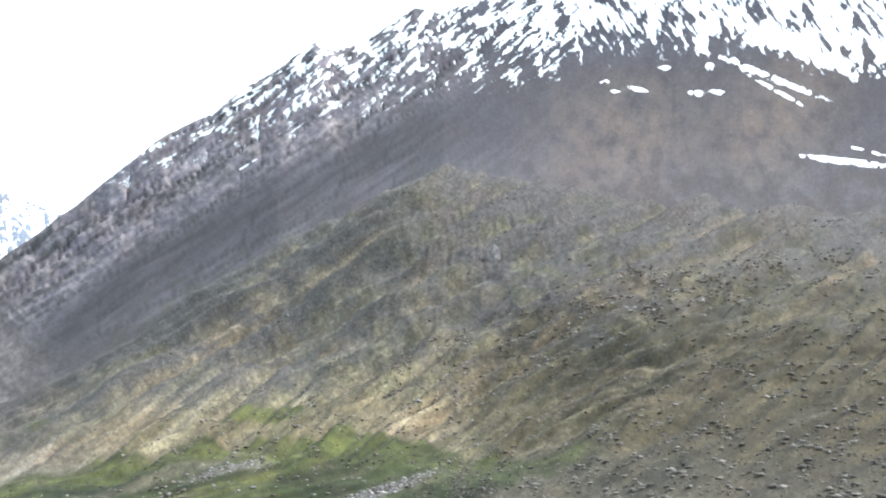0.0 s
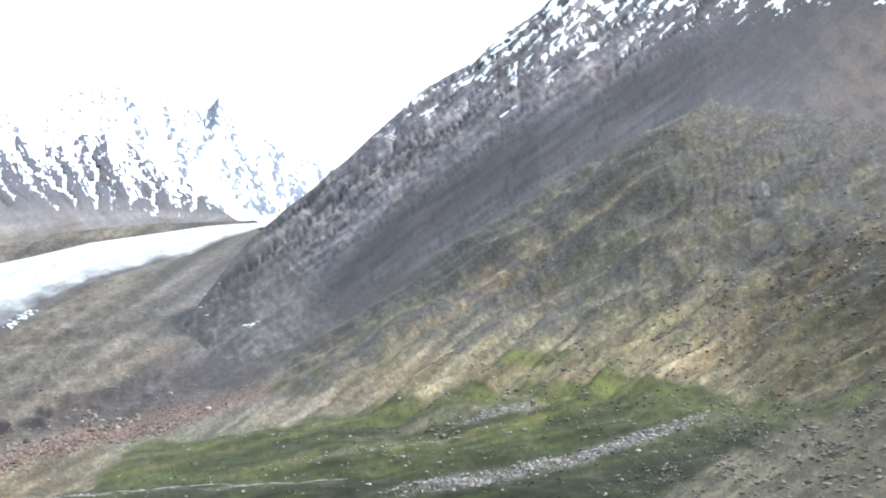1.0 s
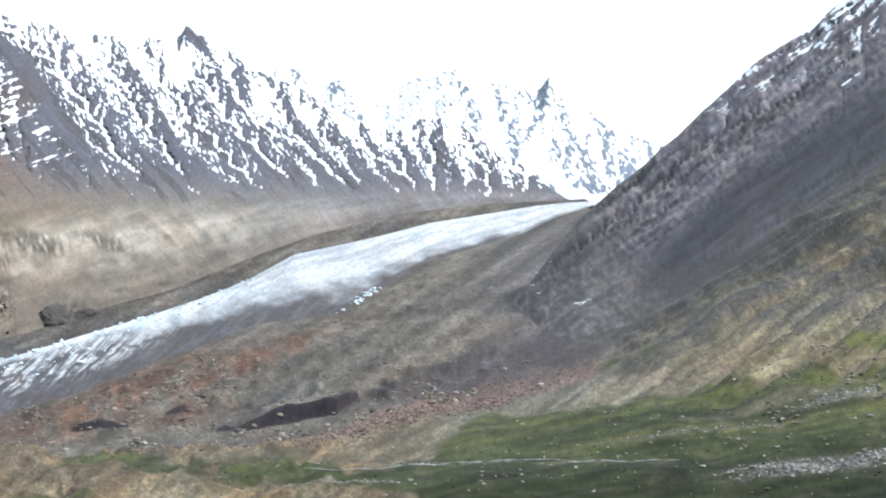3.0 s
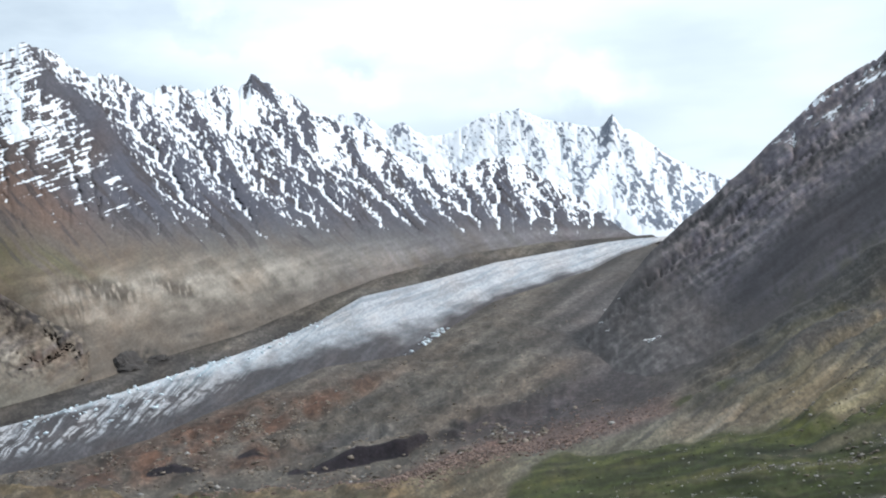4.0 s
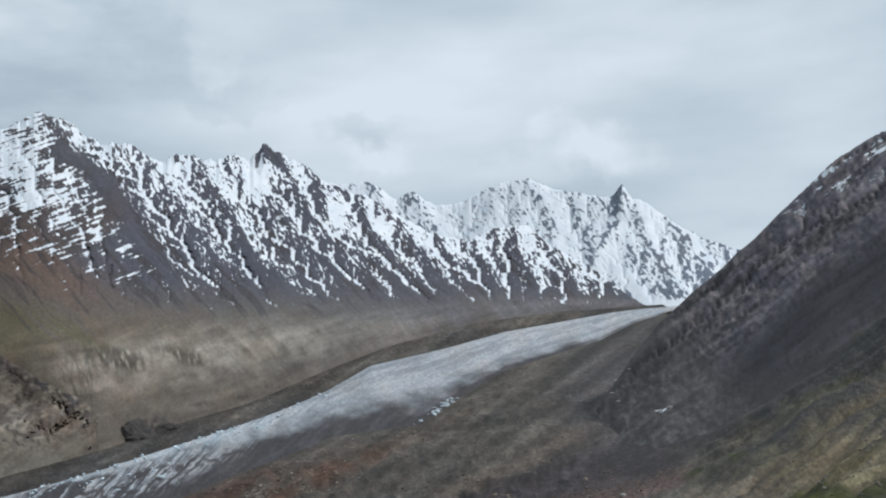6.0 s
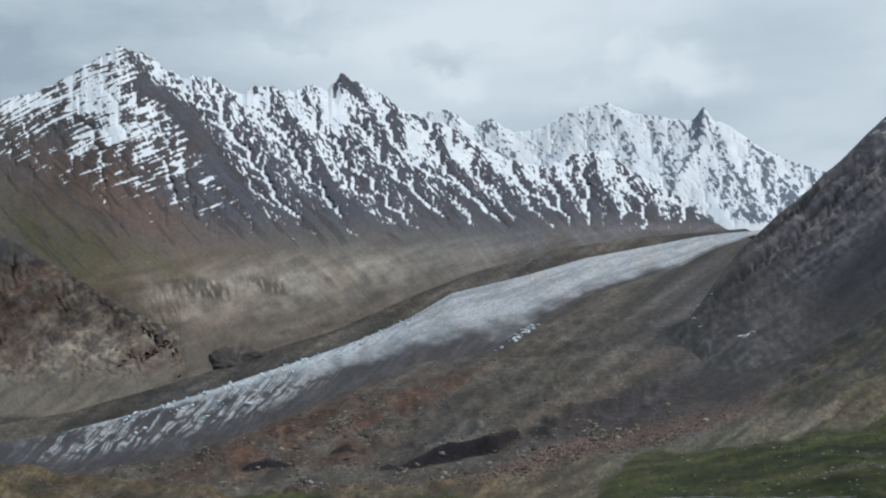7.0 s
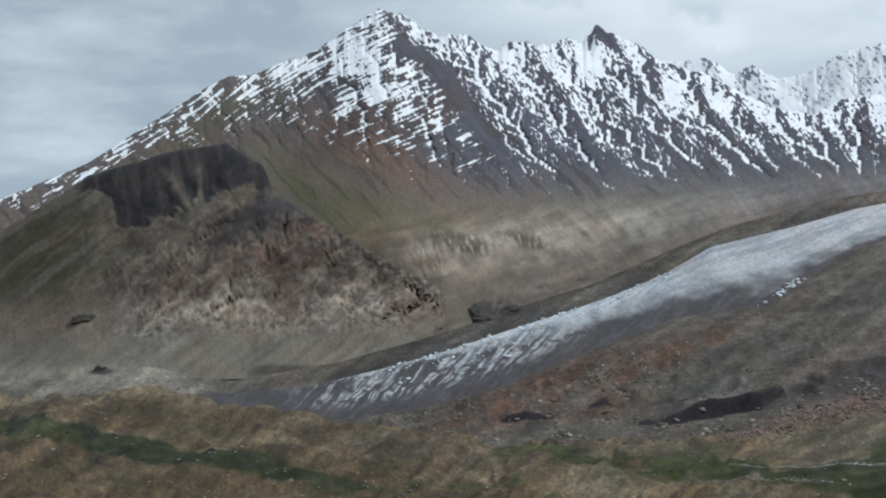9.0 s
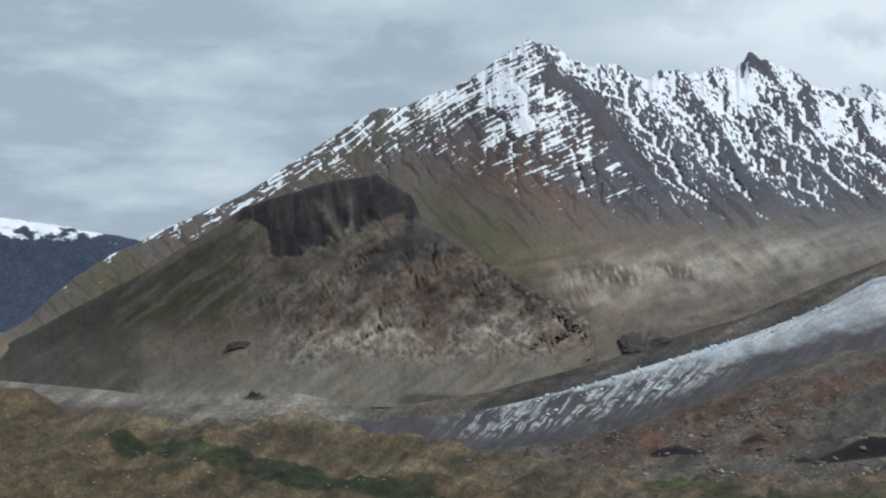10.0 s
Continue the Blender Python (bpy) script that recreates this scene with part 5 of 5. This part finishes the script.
gap_w = np.clip((gu[0] - gl[0]) / 300, 0.1, 1)
g_lines = [between(-0.01, -3), between(0.06, 3 * gap_w), between(0.35, 5 * gap_w), between(0.75, 7 * gap_w), between(0.97, 5 * gap_w), between(1.01, -4)]
ice = Sheet(gb, g_lines, [6, 50, 70, 40, 8], 1400)
m = ice
w = np.clip((m.v - 0.5) / 4, 0, 1)
warp = fbm(m.fx / 30, m.fy / 15, 3, 189)
fall = step(m.b, 36, 42)
fins = ridged((m.b + 1.0 * m.rise) / 0.34 + 0.6 * warp + 0.10 * fbm(m.fx / 10, m.fy / 5, 3, 188), (m.b - m.rise) / 8, 3, 191, 0.6)
waves = ridged((m.b + 1.6 * m.rise) / 0.55 + 0.3 * warp, (m.b - m.rise) / 3, 2, 195)
edge = step(m.v, 0.1, 0.9) * (1 - step(m.v, 4.3, 4.9))
m.swell(edge * ((fins - 0.5) * 5.5 * fall + (waves - 0.5) * 3.0 * (1 - fall) * step(m.b, 29, 34) * step(w, 0.4, 0.7)))
lanes = fbm(w * 9 + 0.3 * warp, m.b / 6, 4, 197)
IC = np.zeros(m.r.shape + (3,)) + np.array((0.46, 0.475, 0.50))
IC = mixed(IC, (0.30, 0.31, 0.33), np.clip(lanes * 1.9 + 0.1, 0, 0.85) * (1 - fall))
# Crevasses drawn as dark lines, their shade put into the colour.
IC = mixed(IC, (0.20, 0.23, 0.26), step(waves, 0.72, 0.92) * step(m.b, 31, 36) * step(w, 0.35, 0.6) * 0.6)
IC = mixed(IC, (0.16, 0.17, 0.18), fall * step(0.5 - fins, 0.0, 0.25) * 0.7)
IC = mixed(IC, (0.34, 0.47, 0.53), fall * np.clip(0.8 - fins, 0, 0.8))
IC = mixed(IC, (0.27, 0.32, 0.36), step(ridged((m.b + 2.4 * m.rise) / 0.75 + 0.4 * warp, (m.b - m.rise) / 6, 3, 198, 0.6), 0.66, 0.9) * (1 - fall) * 0.55)
dirt_line = line(m.b, [(18, -0.1), (24, 0.10), (29, 0.22), (32, 0.30), (36, 0.36), (40, 0.46), (44, 0.60), (48, 0.76), (52, 0.90), (55, 1.05), (61, 1.6)])
dirty = 1 - step(w + warp * 0.14, dirt_line - 0.22, dirt_line + 0.12)
broken = np.clip(0.70 + fbm(m.fx / 16, m.fy / 9, 4, 199, 0.6) * 1.9, 0, 1)
white_fin = broken * step(fins, 0.60, 0.80) * step(m.b, 40, 45) * (1 - step(m.b, 53, 57)) * step(w, 0.12, 0.35)
GRIT = mixed(np.zeros(m.r.shape + (3,)) + np.array((0.048, 0.045, 0.048)), (0.080, 0.076, 0.082), step(ridged((m.b + 1.15 * m.rise) / 0.6 + 0.5 * warp, (m.b - m.rise) / 5, 4, 194, 0.6), 0.5, 0.9) * np.clip(0.6 + warp, 0.1, 1))
IC = IC * (0.80 + 0.20 * fall)[..., None]
IC = mixed(IC, GRIT, dirty * (1 - 0.85 * white_fin))
glacier = new("glacier")
tagged(glacier, "pale blue-white valley glacier with crevasses and grey debris", "glacier")
for part_name, keep in (("ice_surface", dirty < 0.5), ("debris_band", dirty >= 0.5)):
    m.mesh(part_name, ice_land, IC, None, None, glacier, keep=keep)

# ---- stones ----
def plain(name, colour, rough=0.9, spread=0.35, size=0.4, bump=0.05):
    """A stone or ice surface whose tone varies from piece to piece."""
    m = bpy.data.materials.new(name)
    m.use_nodes = True
    n, l = m.node_tree.nodes, m.node_tree.links
    bsdf = n["Principled BSDF"]
    info, geo, tex = n.new("ShaderNodeObjectInfo"), n.new("ShaderNodeNewGeometry"), n.new("ShaderNodeTexNoise")
    tex.inputs["Scale"].default_value, tex.inputs["Detail"].default_value = 1.0 / size, 5.0
    l.new(geo.outputs["Position"], tex.inputs["Vector"])
    total, ramp = n.new("ShaderNodeMath"), n.new("ShaderNodeValToRGB")
    total.operation = "ADD"
    l.new(info.outputs["Random"], total.inputs[0])
    l.new(geo.outputs["Random Per Island"], total.inputs[1])
    frac = n.new("ShaderNodeMath")
    frac.operation = "FRACT"
    l.new(total.outputs[0], frac.inputs[0])
    half = n.new("ShaderNodeMath")
    half.operation = "MULTIPLY_ADD"
    l.new(tex.outputs["Fac"], half.inputs[0])
    half.inputs[1].default_value, half.inputs[2].default_value = 0.6, -0.3
    both_ = n.new("ShaderNodeMath")
    l.new(frac.outputs[0], both_.inputs[0])
    l.new(half.outputs[0], both_.inputs[1])
    l.new(both_.outputs[0], ramp.inputs["Fac"])
    ramp.color_ramp.elements[0].color = (*[c * (1 - spread) for c in colour], 1)
    ramp.color_ramp.elements[1].color = (*[min(0.85, c * (1 + spread)) for c in colour], 1)
    l.new(ramp.outputs["Color"], bsdf.inputs["Base Color"])
    bsdf.inputs["Roughness"].default_value, bsdf.inputs["Specular IOR Level"].default_value = rough, 0.25
    b = n.new("ShaderNodeBump")
    b.inputs["Distance"].default_value = bump
    l.new(tex.outputs["Fac"], b.inputs["Height"])
    l.new(b.outputs[0], bsdf.inputs["Normal"])
    return m


pale_stone = plain("pale_granite", (0.25, 0.24, 0.225))
meadow_stone = plain("lichened_meadow_stone", (0.27, 0.25, 0.24), spread=0.6)
grey_stone = plain("grey_shale", (0.135, 0.122, 0.105), spread=0.55)
pink_stone = plain("pinkish_moraine_stone", (0.15, 0.108, 0.092), spread=0.65)
brown_stone = plain("brown_moraine_stone", (0.145, 0.122, 0.10), spread=0.6)
dark_stone = plain("dark_slate_rock", (0.046, 0.042, 0.040), size=5.0, bump=0.6)
knoll_stone = plain("weathered_grey_rock", (0.125, 0.120, 0.116), size=1.5, bump=0.3)
serac_ice = plain("serac_ice", (0.55, 0.63, 0.68), 0.4, 0.25, 2.0, 0.2)
cushion = plain("cushion_plants", (0.022, 0.027, 0.011), spread=0.6)
water = plain("stream_water", (0.20, 0.21, 0.215), 0.3, 0.3, 0.8, 0.03)


def stone_shape(seed, flat=0.7, points=13):
    """Corners and triangles of one angular stone about 1 m across, its base at z = -0.25."""
    rng = random.Random(seed)
    bm = bmesh.new()
    for _ in range(points):
        v = Vector((rng.gauss(0, 1), rng.gauss(0, 1), rng.gauss(0, 1))).normalized() * rng.uniform(0.38, 0.55)
        bm.verts.new((v.x * rng.uniform(0.9, 1.25), v.y, v.z * flat + 0.12))
    out = bmesh.ops.convex_hull(bm, input=bm.verts)
    bmesh.ops.delete(bm, geom=[e for e in out["geom_interior"] if isinstance(e, bmesh.types.BMVert)], context="VERTS")
    bmesh.ops.triangulate(bm, faces=bm.faces)
    bm.verts.index_update()
    co = np.array([v.co[:] for v in bm.verts])
    tri = np.array([[v.index for v in f.verts] for f in bm.faces])
    bm.free()
    return co, tri


SHAPES = [stone_shape(k, 0.55 + 0.06 * (k % 5)) for k in range(10)]
LOW = [stone_shape(40 + k, 0.45, 9) for k in range(6)]


def raw_mesh(name, co, tri, material):
    me = bpy.data.meshes.new(name)
    me.vertices.add(len(co))
    me.vertices.foreach_set("co", co.astype(np.float32).ravel())
    me.loops.add(tri.size)
    me.loops.foreach_set("vertex_index", tri.astype(np.int32).ravel())
    me.polygons.add(len(tri))
    me.polygons.foreach_set("loop_start", np.arange(0, tri.size, 3, dtype=np.int32))
    me.update(calc_edges=True)
    me.materials.append(material)
    return me


def spots(land_sheet, weight, count, rng):
    """Random places on the land, as likely as the weight says."""
    w = np.clip(weight, 0, None)[:-1, :-1].ravel()
    pick = rng.choice(len(w), count, p=w / w.sum())
    i, j = np.divmod(pick, weight.shape[1] - 1)
    a, c = rng.rand(count), rng.rand(count)

    def at(f):
        return (f[i, j] * (1 - a) + f[i + 1, j] * a) * (1 - c) + (f[i, j + 1] * (1 - a) + f[i + 1, j + 1] * a) * c
    return at(land_sheet.x), at(land_sheet.y), at(land_sheet.z)


def sizes(count, low, high, rng, power=1.9):
    return np.minimum(low * (1 - rng.rand(count)) ** (-1 / power), high)


def rubble(name, label, material, land_sheet, weight, count, low, high, seed, shapes=SHAPES, category="stones"):
    """Loose stones past counting, as one object."""
    rng = np.random.RandomState(seed)
    x, y, z = spots(land_sheet, weight, count, rng)
    s = sizes(count, low, high, rng)
    cos, tris, base = [], [], 0
    for k in range(count):
        co, tri = shapes[rng.randint(len(shapes))]
        a = rng.rand() * 6.283
        c, d = math.cos(a) * s[k], math.sin(a) * s[k]
        p = np.empty_like(co)
        p[:, 0], p[:, 1], p[:, 2] = co[:, 0] * c - co[:, 1] * d + x[k], co[:, 0] * d + co[:, 1] * c + y[k], co[:, 2] * s[k] * (0.7 + 0.5 * rng.rand()) + z[k]
        cos.append(p)
        tris.append(tri + base)
        base += len(co)
    ob = new(name, raw_mesh(name, np.concatenate(cos), np.concatenate(tris), material))
    return tagged(ob, label, category, kind="stuff")


g = ground
view = (g.b > -22.5) & (g.b < 78)
n3g = np.clip(0.5 + fbm(g.fx / 6, g.fy / 4, 3, 301) * 2.2, 0, 3) ** 2
slope_w = view * step(4 - g.b, -4, 4) * step(g.r, 70, 90) * (1 - step(g.r, 200, 300)) * (0.3 + n3g)
rubble("scree_stones", "angular grey stones lying over the near gravel slope", grey_stone, g, slope_w, 15000, 0.15, 0.95, 11, LOW)
hill_w = view * step(14 - g.b, -4, 4) * step(g.r, 180, 260) * (1 - step(g.r, 480, 620)) * (0.15 + n3g) * (0.4 + g.blob(-8, 2.5, 12, 2.0, -20) * 2)
rubble("hillside_stones", "brown and grey stones scattered over the hillside", brown_stone, g, hill_w, 9000, 0.30, 1.4, 12, LOW)
rubble("pale_hillside_stones", "pale stones scattered over the grassy hillside", pale_stone, g, hill_w, 1500, 0.35, 1.3, 13, LOW)
red_w = view * np.clip(g.blob(28.5, -5.35, 6.2, 0.6, -14) + g.blob(36, -6.7, 6, 0.3, -4) * 0.5, 0, 1) ** 1.2 * (g.v > 4.7)
rubble("moraine_stones", "pinkish broken stones heaped along the meadow edge", pink_stone, g, red_w, 4600, 0.42, 1.7, 14)
mor_w = view * (g.v > 6) * (g.v < 7.95) * step(g.b, 23, 28) * (0.1 + n3g) * (1 - step(g.b, 52, 56)) * (0.35 + 5.0 * g.blob(40.5, -4.2, 3.0, 0.7, -14))
rubble("debris_boulders", "grey and brown boulders strewn over the moraine", brown_stone, g, mor_w, 3000, 0.9, 4.0, 15)
rubble("pale_debris_boulders", "pale boulders strewn over the moraine", pale_stone, g, mor_w, 260, 1.0, 3.5, 16)
rubble("meadow_stones", "greyish stones in streaks across the green meadow", meadow_stone, g, view * (stony ** 1.7) * (g.v < 6), 3200, 0.20, 0.95, 17, LOW)
rubble("meadow_stones", "small pale stones dotted over the meadow grass", pale_stone, g, view * np.clip(grass, 0, 1) * (g.v < 6) * step(g.b, 0, 6), 260, 0.20, 0.8, 18)
rubble("left_hill_stones", "small pale stones on the brown near hill", pale_stone, g, view * step(g.b, 42, 48) * (g.v > 3.2) * (g.v < 5.6) * (0.2 + n3g), 1000, 0.20, 0.8, 19, LOW)
rubble("cushion_plants", "low dark green cushion plants in the meadow", cushion, g, view * np.clip(grass - 0.2, 0, 1) * (g.v < 6) * (0.2 + n3g), 600, 0.25, 0.8, 20, LOW, "plants")

# Boulders that stand out one by one.
rng = np.random.RandomState(31)
stone_meshes = [raw_mesh("boulder", co, tri, pale_stone) for co, tri in SHAPES]
bx, by, bz = spots(g, view * np.clip(g.blob(18, -7.0, 12, 1.8, -7), 0, 1) * (g.v < 5.6), 120, rng)
bs = sizes(120, 0.42, 1.6, rng, 2.2)
for k in range(120):
    ob = new("boulder", stone_meshes[k % len(stone_meshes)])
    ob.matrix_world = pose(bx[k], by[k], bz[k] - 0.05, 0, 0, rng.rand() * 360) @ Matrix.Diagonal((bs[k], bs[k], bs[k] * 0.85, 1))
    tagged(ob, "large pale boulder resting in the meadow grass" if bs[k] > 1.0 else "pale boulder resting in the meadow grass", "boulder", "meadow boulders")


def on_land(sheet, b, rise):
    """Where a sight line at a bearing and rise first meets the land."""
    j = np.abs(sheet.b[0] - b).argmin()
    e = np.degrees(np.arctan2(sheet.z[:, j], sheet.r[:, j]))
    hit = np.nonzero((e[1:] >= rise) & (sheet.r[1:, j] > 60))[0]
    i = hit[0] + 1 if len(hit) else len(e) - 1
    f = min(max((rise - e[i - 1]) / max(e[i] - e[i - 1], 1e-6), 0), 1)
    low, top = (Vector((sheet.x[k, j], sheet.y[k, j], sheet.z[k, j])) for k in (i - 1, i))
    return low.lerp(top, f)


def crag_mesh(name, seed, material, sx, sy, sz):
    """A rugged lump of rock, its base at z = 0."""
    bm = bmesh.new()
    bmesh.ops.create_icosphere(bm, subdivisions=4, radius=1.0)
    off = Vector((seed * 3.1, seed * 1.7, seed * 0.9))
    for v in bm.verts:
        d = 0.80 + 0.30 * noise.fractal(v.co * 1.2 + off, 0.9, 2.1, 5) + 0.22 * abs(noise.noise(v.co * 3.5 + off))
        v.co = Vector((v.co.x * sx * d, v.co.y * sy * d, max(-0.25, v.co.z) * sz * d))
    me = bpy.data.meshes.new(name)
    bm.to_mesh(me)
    bm.free()
    me.materials.append(material)
    return me


# The first two lumps stand in for the dark of a moraine hollow.
for b, e, sheet, dims, label in ((46.9, -0.95, across, (36, 24, 27), "dark lump standing in for a hollow beside the glacier debris"), (45.6, -0.75, across, (26, 16, 14), "dark lump standing in for a hollow beside the glacier debris"),
                                 (65.3, -0.45, spur, (30, 12, 9), "dark slate slab on the scree below the spur"), (64.8, -2.85, spur, (10, 8, 8), "dark rock standing on the pale valley floor")):
    at = on_land(sheet, b, e)
    ob = new("rock_outcrop", crag_mesh("rock_outcrop", b + e, dark_stone, *dims))
    ob.matrix_world = Matrix.Translation(at - Vector((0, 0, dims[2] * 0.35))) @ pose(0, 0, 0, 0, 0, b)
    tagged(ob, label, "rock", "dark outcrops")

at = on_land(ground, -2.4, 5.0)
knoll = new("rock_outcrop", crag_mesh("rock_outcrop", 7.3, knoll_stone, 2.8, 2.4, 7.0))
knoll.matrix_world = Matrix.Translation(at - Vector((0, 0, 1.5)))
tagged(knoll, "pale pointed rock standing on the grassy hillside", "rock")

# Ice blocks along the near edge of the glacier.
ice_meshes = [raw_mesh("serac", co, tri, serac_ice) for co, tri in SHAPES[:6]]
for k in range(34):
    f = rng.rand()
    b = 33.8 - 2.2 * f + rng.normal() * 0.12
    at = on_land(ice, b, -1.0 + 1.4 * f + rng.normal() * 0.07)
    s_ = 4 + 7 * rng.rand() ** 2
    ob = new("serac", ice_meshes[k % 6])
    ob.parent = glacier
    ob.matrix_world = Matrix.Translation(at) @ pose(0, 0, 0, 0, 0, rng.rand() * 360) @ Matrix.Diagonal((s_, s_, s_ * 0.9, 1))

# Broken ice standing up along the icefall.
for k in range(150):
    b = 37.5 + 14 * rng.rand()
    f = 0.55 + 0.42 * rng.rand() if b < 45 else 0.35 + 0.6 * rng.rand()
    j = np.abs(ice.b[0] - b).argmin()
    i = int(np.interp(0.5 + 4 * f, ice.v[:, j], np.arange(len(ice.v))))
    s_ = 2.2 + 4.5 * rng.rand() ** 2
    ob = new("serac", ice_meshes[k % 6])
    ob.parent = glacier
    ob.matrix_world = pose(ice.x[i, j], ice.y[i, j], ice.z[i, j] + s_ * 0.1, rng.normal() * 12, rng.normal() * 12, rng.rand() * 360) @ Matrix.Diagonal((s_ * 0.8, s_ * 1.3, s_ * 1.1, 1))

# Last snow on the scree and pale blocks at its foot.
pale_stuff = plain("snow_and_pale_rock", (0.40, 0.40, 0.40), 0.6, 0.1, 2.0, 0.1)
# The first two are snow, the other four pale rocks.
for b, e, dims in ((22.0, -0.60, (7, 6, 1.2)), (21.6, -0.45, (4, 4, 0.9)), (24.1, 0.9, (3, 3, 1.2)), (24.3, 0.3, (4, 3, 1.2)), (24.0, -0.1, (4, 3, 1.2)), (23.4, 1.4, (3, 3, 1.2))):
    at = min((on_land(sheet, b, e) for sheet in (ground, right)), key=lambda p: p.length)
    ob = new("snow_patch", crag_mesh("snow_patch", b * 2 + e, pale_stuff, *dims))
    ob.matrix_world = Matrix.Translation(at - Vector((0, 0, dims[2] * 0.1))) @ pose(0, 0, 0, 0, 0, b + 25)
    tagged(ob, "small pale patch lying on dark scree", "snow patch", "snow patches")

# The thin stream through the meadow.
for course, wide in (([(35.5, -8.28), (32.3, -8.33), (29, -8.22), (26.9, -8.05), (24.7, -7.97), (22.5, -8.15), (20, -8.03), (17.5, -7.95)], 0.3),):
    bm = bmesh.new()
    last = None
    for b in np.arange(course[-1][0], course[0][0], 0.08):
        e = line(b, course[::-1]) + 0.05 * math.sin(b * 0.9) + 0.03 * math.sin(b * 2.7 + 1)
        c = on_land(ground, b, float(e))
        out = Vector((c.x, c.y, 0)).normalized()
        width = wide * max(0.02, 0.6 + 0.6 * math.sin(b * 2.3) * math.sin(b * 5.9 + 1))
        pair = [bm.verts.new(c + out * s_ * width + Vector((0, 0, 0.10 + 0.02 * s_))) for s_ in (-1, 1)]
        if last:
            bm.faces.new((last[0], pair[0], pair[1], last[1]))
        last = pair
    me = bpy.data.meshes.new("stream")
    bm.to_mesh(me)
    bm.free()
    me.materials.append(water)
    tagged(new("stream", me), "narrow pale stream winding through the meadow", "stream")
